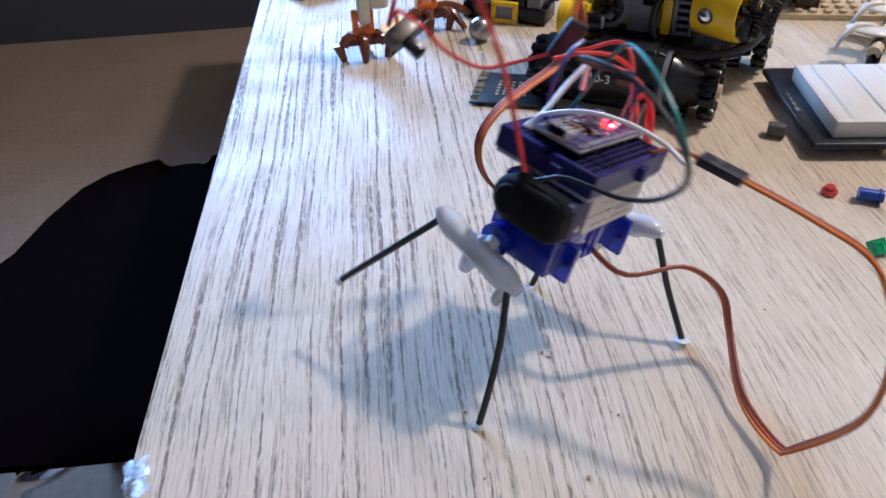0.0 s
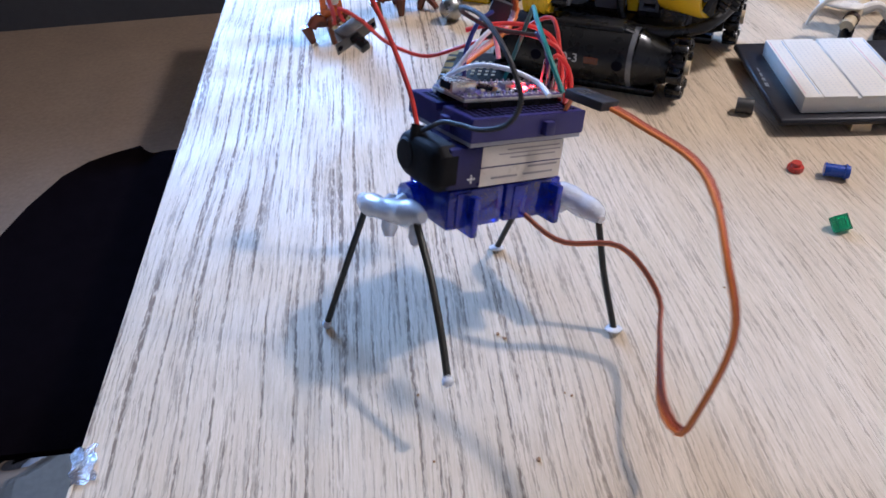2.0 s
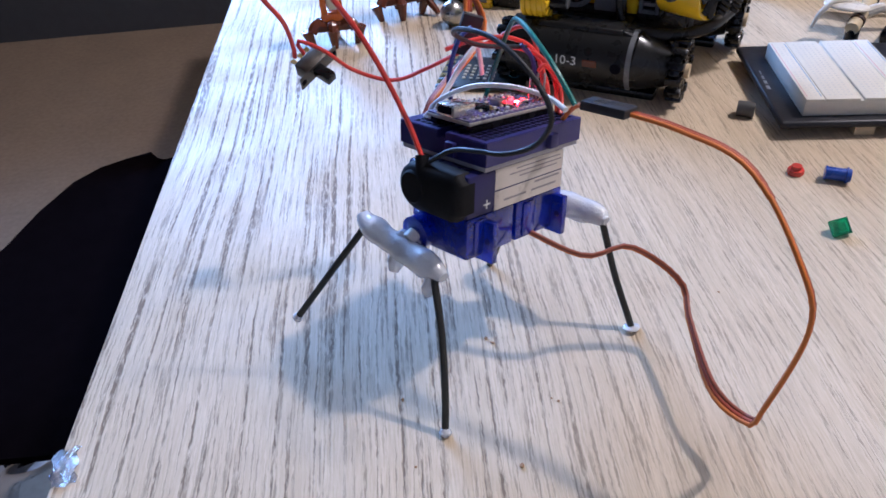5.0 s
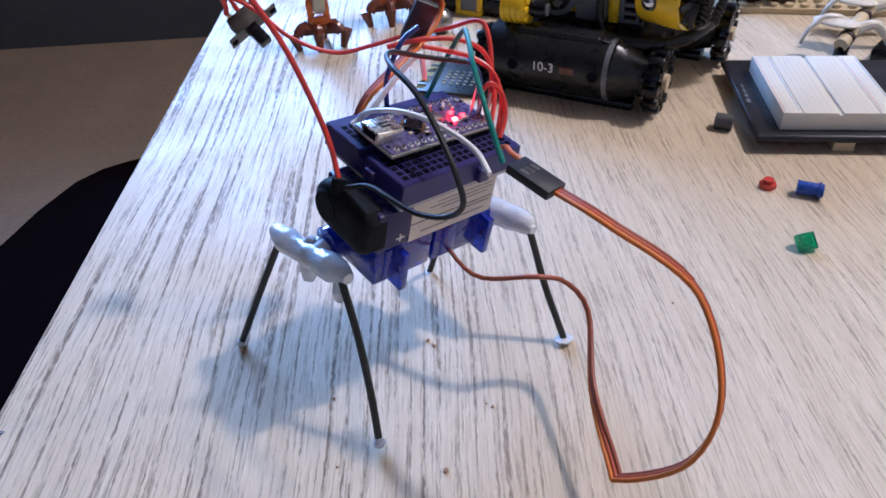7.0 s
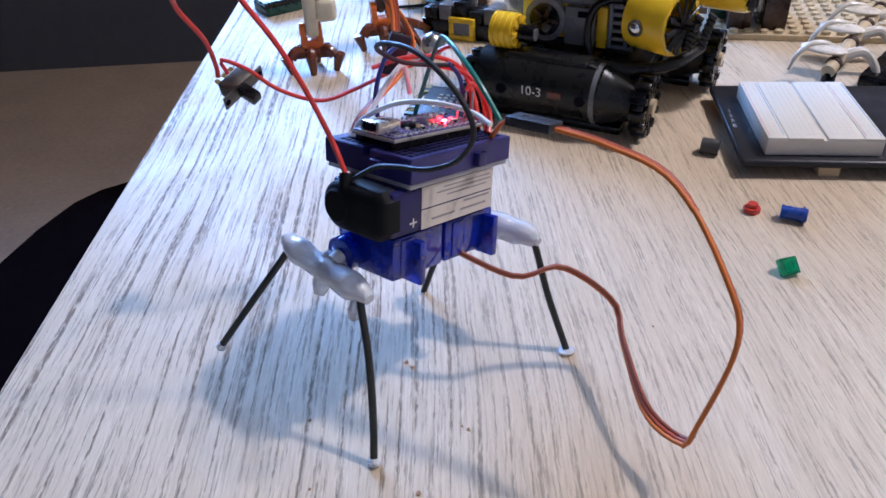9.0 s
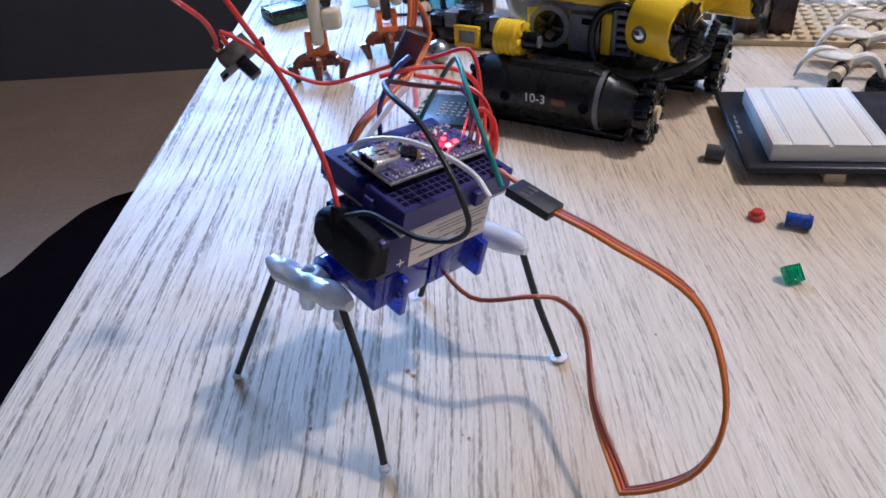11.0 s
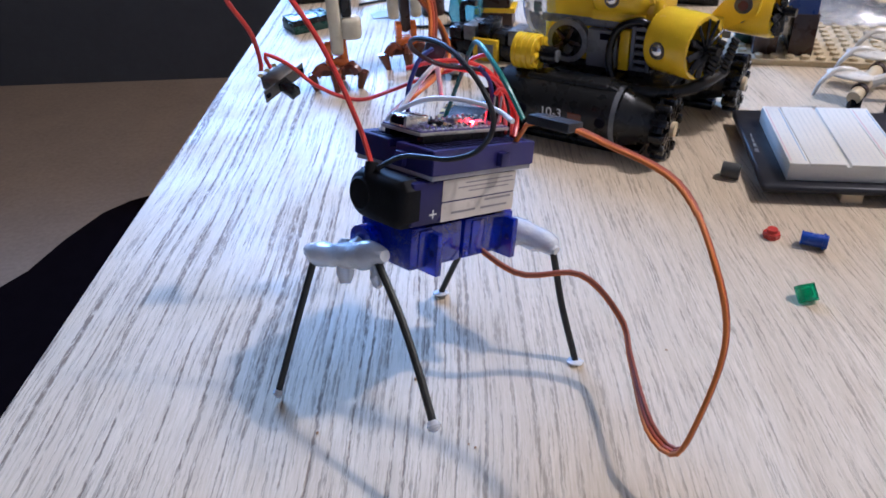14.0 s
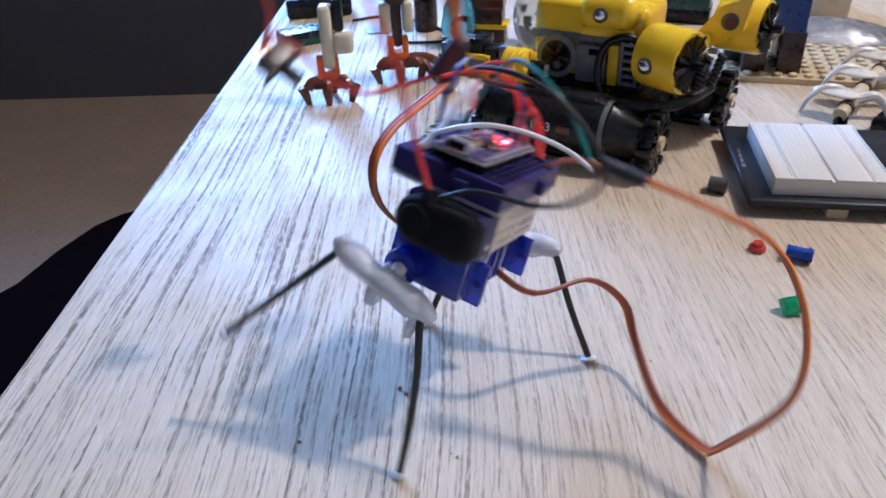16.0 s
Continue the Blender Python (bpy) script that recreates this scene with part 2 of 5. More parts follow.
def thing(name, at=None):
    ob = new(name)
    ob.empty_display_size = 0.01
    if at is not None:
        ob.matrix_basis = at
    return ob


def box(bm, x0, y0, z0, x1, y1, z1, bevel=0.0, m=None, idx=0, seg=2):
    r = bmesh.ops.create_cube(bm, size=1.0)
    vs = r["verts"]
    for v in vs:
        v.co = Vector(((x0 + x1) / 2 + v.co.x * (x1 - x0), (y0 + y1) / 2 + v.co.y * (y1 - y0), (z0 + z1) / 2 + v.co.z * (z1 - z0)))
    fs = {f for v in vs for f in v.link_faces}
    if bevel:
        es = list({e for v in vs for e in v.link_edges})
        out = bmesh.ops.bevel(bm, geom=es, offset=bevel, segments=seg, affect="EDGES", profile=0.5)
        vs = list({v for f in out["faces"] for v in f.verts} | {v for v in vs if v.is_valid})
        fs = {f for v in vs for f in v.link_faces}
    for f in fs:
        f.material_index = idx
    if m is not None:
        bmesh.ops.transform(bm, matrix=m, verts=list({v for f in fs for v in f.verts}))
    return bm


def cyl(bm, a, b, r0, r1=None, n=20, idx=0, cap=True):
    a, b = Vector(a), Vector(b)
    r1 = r0 if r1 is None else r1
    rot = (b - a).to_track_quat("Z", "Y").to_matrix().to_4x4()
    r = bmesh.ops.create_cone(bm, cap_ends=cap, cap_tris=False, segments=n, radius1=r0, radius2=r1, depth=(b - a).length,
                              matrix=Matrix.Translation((a + b) / 2) @ rot)
    for f in {f for v in r["verts"] for f in v.link_faces}:
        f.material_index = idx
    return bm


def ball(bm, c, r, scale=(1, 1, 1), u=16, v=10, idx=0):
    o = bmesh.ops.create_uvsphere(bm, u_segments=u, v_segments=v, radius=r, matrix=Matrix.Translation(c) @ Matrix.Diagonal((*scale, 1)))
    for f in {f for w in o["verts"] for f in w.link_faces}:
        f.material_index = idx
    return bm


def spline(pts, n):
    """n + 1 points at even steps along a smooth curve through pts."""
    P = [Vector(p) for p in pts]
    P = [P[0] * 2 - P[1]] + P + [P[-1] * 2 - P[-2]]
    fine = []
    for i in range(1, len(P) - 2):
        p0, p1, p2, p3 = P[i - 1:i + 3]
        for k in range(14):
            t = k / 14
            fine.append(0.5 * (2 * p1 + (p2 - p0) * t + (2 * p0 - 5 * p1 + 4 * p2 - p3) * t * t + (3 * p1 - p0 - 3 * p2 + p3) * t ** 3))
    fine.append(P[-2])
    run = [0.0]
    for a, b in zip(fine, fine[1:]):
        run.append(run[-1] + (b - a).length)
    out, j = [], 0
    for i in range(n + 1):
        s = run[-1] * i / n
        while j < len(run) - 2 and run[j + 1] < s:
            j += 1
        u = (s - run[j]) / max(run[j + 1] - run[j], 1e-9)
        out.append(fine[j].lerp(fine[j + 1], min(max(u, 0), 1)))
    return out


def tube(bm, pts, r, n=40, seg=8, shift=0.0, ref=(0, 0, 1), taper=None, idx=0):
    """A round wire along pts; shift moves it sideways, for the strands of a ribbon."""
    c = spline(pts, n)
    rings, side = [], None
    for i, p in enumerate(c):
        d = (c[min(i + 1, n)] - c[max(i - 1, 0)]).normalized()
        s = d.cross(Vector(ref))
        if s.length < 0.15:
            s = side if side is not None else d.orthogonal()
        s = (s - d * s.dot(d)).normalized()
        if side is not None and s.dot(side) < 0:
            s = -s
        side = s if side is None else (side * 0.6 + s * 0.4).normalized()
        side = (side - d * side.dot(d)).normalized()
        up = d.cross(side)
        rad = r * (taper(i / n) if taper else 1)
        rings.append([bm.verts.new(p + side * (shift + rad * math.cos(2 * math.pi * k / seg)) + up * rad * math.sin(2 * math.pi * k / seg)) for k in range(seg)])
    for a, b in zip(rings, rings[1:]):
        for k in range(seg):
            f = bm.faces.new((a[k], a[(k + 1) % seg], b[(k + 1) % seg], b[k]))
            f.material_index = idx
    for ring in (rings[0], rings[-1]):
        bm.faces.new(ring).material_index = idx
    bmesh.ops.recalc_face_normals(bm, faces=bm.faces[:])
    return bm


def mm(pts):
    return [(x / 1000, y / 1000, z / 1000) for x, y, z in pts]


def B():
    return bmesh.new()


# ---- the room ----
def room():
    x0, x1, y0, y1, z1 = -2.6, 2.6, -2.4, 2.34, 2.45
    tagged(part("floor", box(B(), x0, y0, FLOOR - 0.1, x1, y1, FLOOR), FLOORM), "grey-beige smooth vinyl floor under the table", "floor", kind="structure")
    tagged(part("ceiling", box(B(), x0, y0, z1, x1, y1, z1 + 0.1), CEILM), "plain grey painted ceiling of the room", "ceiling", kind="structure")
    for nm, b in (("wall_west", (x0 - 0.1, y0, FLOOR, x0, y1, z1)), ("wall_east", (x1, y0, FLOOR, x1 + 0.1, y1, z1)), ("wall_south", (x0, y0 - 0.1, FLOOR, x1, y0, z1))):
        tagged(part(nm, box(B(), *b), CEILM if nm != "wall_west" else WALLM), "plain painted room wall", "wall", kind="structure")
    bm = B()
    wx0, wx1, wz0, wz1 = -1.73, -0.22, 0.51, 1.64
    box(bm, x0, y1, FLOOR, x1, y1 + 0.12, wz0)
    box(bm, x0, y1, wz1, x1, y1 + 0.12, z1)
    box(bm, x0, y1, wz0, wx0, y1 + 0.12, wz1)
    box(bm, wx1, y1, wz0, x1, y1 + 0.12, wz1)
    tagged(part("wall_north", bm, WALLM), "dark grey painted wall below a window", "wall", kind="structure")
    w = tagged(thing("window_1"), "white framed window letting in cool daylight", "window", kind="structure")
    bm = B()
    for b in ((wx0, y1 + 0.02, wz0, wx1, y1 + 0.09, wz0 + 0.05), (wx0, y1 + 0.02, wz1 - 0.05, wx1, y1 + 0.09, wz1), (wx0, y1 + 0.02, wz0 + 0.05, wx0 + 0.05, y1 + 0.09, wz1 - 0.05),
              (wx1 - 0.05, y1 + 0.02, wz0 + 0.05, wx1, y1 + 0.09, wz1 - 0.05)):
        box(bm, *b, bevel=0.004)
    part("window_frame", bm, FRAMEM, w)
    p = part("pane", box(B(), wx0 + 0.05, y1 + 0.05, wz0 + 0.05, wx1 - 0.05, y1 + 0.056, wz1 - 0.05), CLEAR, w)
    p.visible_shadow = False


room()


# ---- the table ----
def table():
    t = tagged(thing("table"), "pale limed oak table with dark grain lines", "table")
    part("tabletop", box(B(), -0.1678, -0.75, -0.028, 0.95, 1.65, TOP, bevel=0.0015), OAK, t)
    for x, y in ((-0.08, -0.66), (0.86, -0.66), (-0.08, 1.56), (0.86, 1.56)):
        part("leg", box(B(), x - 0.03, y - 0.03, FLOOR, x + 0.03, y + 0.03, -0.028, bevel=0.003), OAK, t)


table()


# ---- the chair ----
def chair():
    c = tagged(thing("chair", pose(-0.33, 0.46, 0)), "black moulded shell chair with chromed legs", "chair")
    # half width of the shell from its front edge to its back
    outline = [(-0.214, 0.20), (-0.208, 0.25), (-0.19, 0.275), (-0.16, 0.29), (-0.10, 0.275), (-0.05, 0.225), (0.0, 0.185), (0.046, 0.155), (0.105, 0.138), (0.16, 0.115), (0.19, 0.092), (0.212, 0.066), (0.224, 0.036)]
    bm = B()
    n, rows = 24, []
    for y, w in outline:
        rows.append([bm.verts.new((w * (2 * i / n - 1), y, -0.292 + 0.03 * (abs(2 * i / n - 1) ** 3) * (0.3 + max(y, 0) * 2) - 0.02 * max(0, -y - 0.17) / 0.06)) for i in range(n + 1)])
    for a, b in zip(rows, rows[1:]):
        for i in range(n):
            bm.faces.new((a[i], a[i + 1], b[i + 1], b[i]))
    bmesh.ops.recalc_face_normals(bm, faces=bm.faces[:])
    bmesh.ops.solidify(bm, geom=bm.faces[:], thickness=0.012)
    part("seat_shell", bm, BLACKLEATHER, c, "black moulded seat", smooth=True)
    part("under_plate", box(B(), -0.09, -0.19, -0.335, 0.09, 0.07, -0.300, bevel=0.006), BLACK, c)
    for sx, sy in ((-1, -1), (1, -1), (-1, 1), (1, 1)):
        run = [(0.035 * sx, 0.12 * sy - 0.06, -0.325), (0.062 * sx, 0.14 * sy - 0.058, -0.330), (0.105 * sx, 0.145 * sy - 0.045, -0.368), (0.155 * sx, 0.16 * sy - 0.04, -0.50), (0.20 * sx, 0.18 * sy - 0.04, FLOOR + 0.015)]
        leg = part("leg", tube(B(), run, 0.010, 30, 14), CHROME, c, "chrome tube leg", smooth=True)
        part("glide", cyl(B(), (run[-1][0], run[-1][1], FLOOR), (run[-1][0], run[-1][1], FLOOR + 0.02), 0.014), BLACK, leg)
    part("cross_bar", tube(B(), [(-0.10, -0.18, -0.345), (0.0, -0.175, -0.335), (0.10, -0.18, -0.345)], 0.006, 16, 10), BLACK, c, smooth=True)



chair()


# ---- the walking robot (its own space: x to its rear, z up, in millimetres below) ----
def label_bars(parent, x0, x1, y, rows):
    """Unreadable print on the battery's side, as thin bars."""
    for z, h, a, b in rows:
        part("print_line", box(B(), (x0 + (x1 - x0) * a) / 1000, (y - 0.06) / 1000, z / 1000, (x0 + (x1 - x0) * b) / 1000, y / 1000, (z + h) / 1000), INK, parent)


def blob(bm, pts, r, n, wob, seed):
    """A lumpy run of set glue along pts."""
    rnd = random.Random(seed)
    ph = [rnd.uniform(0, 6.28) for _ in range(4)]
    tube(bm, pts, r, n, 14, taper=lambda u: (0.35 + 0.65 * min(1, 4.5 * min(u, 1 - u) + 0.05) ** 0.5) * (1 + wob * math.sin(9 * u + ph[0]) + wob * 0.6 * math.sin(21 * u + ph[1])))
    for v in bm.verts:
        v.co += Vector((noise.noise(v.co * 260), noise.noise(v.co * 260 + Vector((9, 0, 0))), noise.noise(v.co * 260 + Vector((0, 9, 0))))) * r * 0.10
    return bm


def robot():
    rb = tagged(thing("walking_robot"), "homemade four-legged robot of servos, battery and breadboard", "robot")
    # breadboard on top
    bm = B()
    prof = [(0, 0.0008), (0.0383, 0.0008), (0.0383, 0.0085), (0.0208, 0.0085), (0.0208, 0.0062), (0.0175, 0.0062), (0.0175, 0.0085), (0, 0.0085)]
    ends = [[bm.verts.new((x, y, z)) for y, z in prof] for x in (0.0, 0.047)]
    for ring in ends:
        bm.faces.new(ring)
    for k in range(8):
        bm.faces.new((ends[0][k], ends[0][(k + 1) % 8], ends[1][(k + 1) % 8], ends[1][k]))
    bmesh.ops.recalc_face_normals(bm, faces=bm.faces[:])
    bmesh.ops.bevel(bm, geom=bm.edges[:], offset=0.00025, segments=2, affect="EDGES")
    board = part("breadboard", bm, NAVY, rb, "small navy blue solderless breadboard")
    bm = B()
    for i in range(17):
        for j in range(10):
            x = 0.0032 + i * 0.00254
            y = (0.0033 + j * 0.00254) if j < 5 else (0.0227 + (j - 5) * 0.00254)
            box(bm, x - 0.0009, y - 0.0009, 0.0083, x + 0.0009, y + 0.0009, 0.00860)
    tagged(part("contact_hole_field", bm, HOLE, board), kind="stuff")
    part("side_clip", box(B(), 0.0285, -0.0022, 0.0015, 0.0325, 0.0004, 0.0062, bevel=0.0004), NAVY, board)
    part("side_clip", box(B(), -0.0018, 0.012, 0.0015, 0.0003, 0.016, 0.0062, bevel=0.0004), NAVY, board)
    part("foam_tape", box(B(), 0.0006, 0.0006, -0.0008, 0.0464, 0.0377, 0.0008, bevel=0.0002), FOAM, board)
    # controller board
    tilt = pose(0.0030, 0.0098, 0.0112, 0, 0.6, 0)
    bm = box(B(), 0, 0, 0, 0.0405, 0.0185, 0.0015, bevel=0.0002)
    pcb = part("controller_board", bm, PCB, rb, "dark controller board with glowing red light and its added glow")
    pcb.matrix_basis = tilt
    part("board_rim", box(B(), -0.0003, -0.0003, -0.0001, 0.0408, 0.0188, 0.0010, bevel=0.0002), RIMM, pcb, "pale bare board edge")
    usb = part("usb_socket", box(B(), -0.0015, 0.0053, 0.0016, 0.0080, 0.0134, 0.0053, bevel=0.0005), USBM, pcb, "bright metal socket")
    part("socket_mouth", box(B(), -0.00156, 0.0064, 0.0024, -0.0013, 0.0123, 0.0047), HOLE, usb)
    for y in (0.0080, 0.0098):
        part("spring_slot", box(B(), 0.002, y, 0.0052, 0.0055, y + 0.0006, 0.00536), HOLE, usb)
    chip = part("chip", box(B(), -0.0027, -0.0027, 0, 0.0027, 0.0027, 0.0012, bevel=0.0002), BLACKGLOSS, pcb, "black square chip")
    chip.matrix_basis = pose(0.0148, 0.0093, 0.0016, 0, 0, 45)
    for k in range(8):
        for sy in (-1, 1):
            part("chip_pin", box(B(), -0.0026 + k * 0.0007, sy * 0.0032 - 0.0006, 0.0001, -0.0023 + k * 0.0007, sy * 0.0032 + 0.0006, 0.0005), GOLD, chip)
    part("button", box(B(), 0.0215, 0.0075, 0.0016, 0.0255, 0.0115, 0.0033, bevel=0.0003), STEEL, pcb)
    for k in range(15):
        for y in (0.0013, 0.0172):
            part("header_pin", cyl(B(), (0.0025 + k * 0.00254, y, -0.0028), (0.0025 + k * 0.00254, y, 0.0026), 0.0004, n=6), STEEL, pcb)
    for y in (0.0013, 0.0172):
        part("pin_strip", box(B(), 0.0012, y - 0.0012, -0.0024, 0.0393, y + 0.0012, -0.0002), BLACKGLOSS, pcb)
    rnd = random.Random(4)
    for k in range(44):
        x, y = rnd.uniform(0.009, 0.038), rnd.choice((0.0032, 0.0041, 0.0050, 0.0060, 0.0132, 0.0141, 0.0150, 0.0122))
        part("small_component", box(B(), x, y, 0.0016, x + 0.0012, y + 0.0007, 0.0022), rnd.choice((STEEL, SILK, BLACKGLOSS, CREAM)), pcb)
    # only the first is a real light; the other two add its glow
    for x, y in ((0.0288, 0.0062), (0.0302, 0.0098), (0.0328, 0.0070)):
        part("status_light_or_glow", box(B(), x, y, 0.0016, x + 0.0014, y + 0.0010, 0.0024), LED if y == 0.0062 else LEDGLOW, pcb, "glowing red light and its added glow")
    for k in range(15):
        for y in (0.0013, 0.0172):
            part("solder_pad", cyl(B(), (0.0025 + k * 0.00254, y, 0.0014), (0.0025 + k * 0.00254, y, 0.0018), 0.0009, n=10), SOLDER, pcb)
    for x in (0.0012, 0.0395):
        for y in (0.0036, 0.0150):
            part("mounting_hole", cyl(B(), (x, y, 0.0014), (x, y, 0.00166), 0.0007, n=10), HOLE, pcb)
    # pin header with red wires at the rear
    for k in range(3):
        part("header_pin", cyl(B(), (0.0405, 0.012 + k * 0.003, 0.008), (0.0412, 0.012 + k * 0.003, 0.022), 0.0004, n=6), STEEL, rb)
    # battery
    bat = part("battery", box(B(), -0.006, 0.0013, -0.0150, 0.0405, 0.0278, -0.0009, bevel=0.0012), BATWRAP, rb, "dark blue and cream rectangular battery")
    for z0, z1 in ((-0.0146, -0.0085), (-0.0080, -0.0012)):
        part("label_panel", box(B(), 0.0062, 0.00118, z0, 0.0402, 0.0013, z1), BATLABEL, bat, "cream printed label")
    label_bars(bat, 8, 40, 1.16, ((-3.0, 0.45, 0.25, 0.95), (-4.4, 0.45, 0.15, 0.97), (-5.8, 0.45, 0.3, 0.9), (-9.8, 0.7, 0.55, 0.95), (-12.4, 0.7, 0.08, 0.42), (-12.4, 0.7, 0.5, 0.9)))
    part("plus_mark", box(B(), 0.0012, 0.0012, -0.0118, 0.0042, 0.00133, -0.0113), SILK, bat)
    part("plus_mark", box(B(), 0.00245, 0.0012, -0.0130, 0.00295, 0.00132, -0.0101), SILK, bat)
    # soft snap boot over the battery's end: round at the far side, square at the near one
    bm = B()
    prof = [(0.0012, -0.0128), (0.0040, -0.0157)]
    prof += [(0.0208 + 0.0079 * math.cos(radians(k)), -0.0079 + 0.0078 * math.sin(radians(k))) for k in range(-90, 91, 12)]
    prof += [(0.0040, -0.0004), (0.0012, -0.0032)]
    rings = []
    for x, g in ((-0.0030, 1.0), (-0.0075, 1.0), (-0.0092, 0.95), (-0.0102, 0.84), (-0.0107, 0.62), (-0.0108, 0.3)):
        rings.append([bm.verts.new((x, 0.0150 + (y - 0.0150) * g, -0.0079 + (z + 0.0079) * g)) for y, z in prof])
    m_ = len(prof)
    for p, q in zip(rings, rings[1:]):
        for k in range(m_):
            bm.faces.new((p[k], p[(k + 1) % m_], q[(k + 1) % m_], q[k]))
    bm.faces.new(rings[0])
    bm.faces.new(rings[-1])
    bmesh.ops.recalc_face_normals(bm, faces=bm.faces[:])
    cap = part("battery_cap", bm, BLACK, rb, "soft black vinyl snap connector", smooth=True)
    part("snap", cyl(B(), (-0.0104, 0.0208, -0.0079), (-0.0112, 0.0208, -0.0079), 0.0056, 0.0048, n=28), BLACK, cap)
    part("wire_sleeve", tube(B(), mm([(-8, 18, -6), (-8.5, 18.5, -2), (-7.5, 19.5, 2.0)]), 0.0022, 10, 12), BLACK, cap, smooth=True)
    # two servos end to end
    for nm, x0, x1, tab, sgn in (("front_servo", -0.0035, 0.0188, 0.0035, -1), ("rear_servo", 0.0200, 0.0440, 0.0390, 1)):
        bm = B()
        box(bm, x0, 0.0035, -0.0300, x1, 0.0285, -0.0162, bevel=0.0007)
        sv = part(nm, bm, SERVO, rb, "clear blue plastic hobby servo")
        f = part("mounting_flange", box(B(), tab, -0.0012, -0.0318, tab + 0.0026, 0.0330, -0.0178, bevel=0.0004), SERVO, sv)
        for y in (0.0011, 0.0310):
            part("screw_hole", cyl(B(), (tab - 0.0001, y, -0.0245), (tab + 0.0027, y, -0.0245), 0.0011, n=12), DARKBLUE, f)
        part("gear_case", box(B(), x0 + 0.003, 0.0028, -0.0290, x0 + 0.009, 0.0290, -0.0170, bevel=0.0006), SERVO, sv)
        part("motor_shadow", box(B(), x0 + 0.010, 0.0037, -0.0285, x1 - 0.002, 0.0283, -0.0175, bevel=0.0006), DARKBLUE, sv)
        hx = x0 if sgn < 0 else x1
        hub = (0.0225 if sgn < 0 else 0.0125)
        part("shaft_boss", cyl(B(), (hx, hub, -0.0245), (hx + sgn * 0.0045, hub, -0.0250), 0.0058, n=24), SERVO, sv, smooth=False)
        part("output_shaft", cyl(B(), (hx + sgn * 0.0045, hub, -0.0250), (hx + sgn * 0.0075, hub, -0.0265), 0.0024, n=14), SILK, sv)
    # front pair of legs on its horn
    fh = part("front_leg_horn", blob(B(), mm([(-0.5, 19.6, -2.4), (-0.8, 16, -3.0), (-0.6, 8, -1.3), (0.3, 0, 0.8), (0.6, -9, 3.6), (0.9, -14.5, 5.6), (0.9, -18.5, 6.2)]), 0.0044, 30, 0.07, 3), GLUE, rb, "horn under milky hot glue", smooth=True)
    part("glue_lump", blob(B(), mm([(2, 3, 5.5), (1, 2, 2), (0, 0, -3), (-1, -2, -8)]), 0.0031, 14, 0.12, 5), GLUE, fh, smooth=True)
    part("glue_lump", blob(B(), mm([(8, 0, 3), (4, 0, 1.5), (0, 0, 0)]), 0.0046, 10, 0.05, 8), GLUE, fh, smooth=True)
    part("glue_drip", blob(B(), mm([(0.9, -14, 2.5), (0.5, -16, -2.5), (0, -18.0, -4)]), 0.0019, 12, 0.1, 9), GLUE, fh, smooth=True)
    part("leg", tube(B(), mm([(-0.8, 16.6, -2), (-0.8, 16.6, -6), (-6, 18, -28), (-12.2, 19.8, -55.6)]), 0.00125, 24, 10), LEGM, fh, "dark bent wire leg", smooth=True)
    part("leg", tube(B(), mm([(0.9, -13.8, 6), (0.8, -17, 1.5), (-0.4, -29, -10), (-2.2, -41, -23.5), (-4.2, -51, -35.9)]), 0.00125, 24, 10), LEGM, fh, "dark bent wire leg", smooth=True)
    part("foot", blob(B(), mm([(-11.6, 19.6, -53), (-12.2, 19.8, -55.6), (-12.5, 20.0, -56.3)]), 0.0017, 8, 0.1, 11), GLUE, fh, smooth=True)
    part("foot", blob(B(), mm([(-3.8, -49.5, -34), (-4.2, -51, -35.9), (-4.4, -51.8, -36.6)]), 0.0019, 8, 0.1, 12), GLUE, fh, smooth=True)
    # rear pair
    rh = part("rear_leg_horn", blob(B(), mm([(0, 22, 0.5), (-0.2, 12, 0.8), (-0.4, 0, 1.5), (0, -8, 2.2), (0.3, -14, 2.6), (0.3, -20, 1.2)]), 0.0036, 26, 0.10, 21), GLUE, rb, "horn under milky hot glue", smooth=True)
    part("glue_lump", blob(B(), mm([(-8, 1, 4), (-4, 0, 2.5), (0, -1, 1)]), 0.0052, 10, 0.08, 22), GLUE, rh, smooth=True)
    part("glue_wedge", blob(B(), mm([(-7, 2, 5.5), (-3.5, -3, 5.5), (-1, -9, 4.2), (0.2, -15, 2.8), (0.3, -19, 1.5)]), 0.0042, 20, 0.06, 23), GLUE, rh, smooth=True)
    part("leg", tube(B(), mm([(0.2, -13, 3.5), (0.3, -17.5, 1.5), (3.2, -23, -19), (6.6, -29, -37.5), (7.0, -29.9, -40.4)]), 0.00125, 24, 10), LEGM, rh, "dark bent wire leg", smooth=True)
    part("leg", tube(B(), mm([(0, 18, 1.5), (0, 21, -1.5), (-0.2, 29, -19), (-0.5, 35.4, -34.2)]), 0.00125, 24, 10), LEGM, rh, "dark bent wire leg", smooth=True)
    for tip, sd in (((7.0, -29.9, -40.2), 31), ((-0.5, 35.4, -34.0), 32)):
        bm = B()
        ball(bm, [c / 1000 for c in tip], 0.0030, (1.25, 1.0, 0.32), 16, 10)
        for v in bm.verts:
            v.co += v.co.normalized() * 0.0006 * noise.noise(v.co * 500)
        part("foot", bm, GLUE, rh, "clear glue pad", smooth=True)
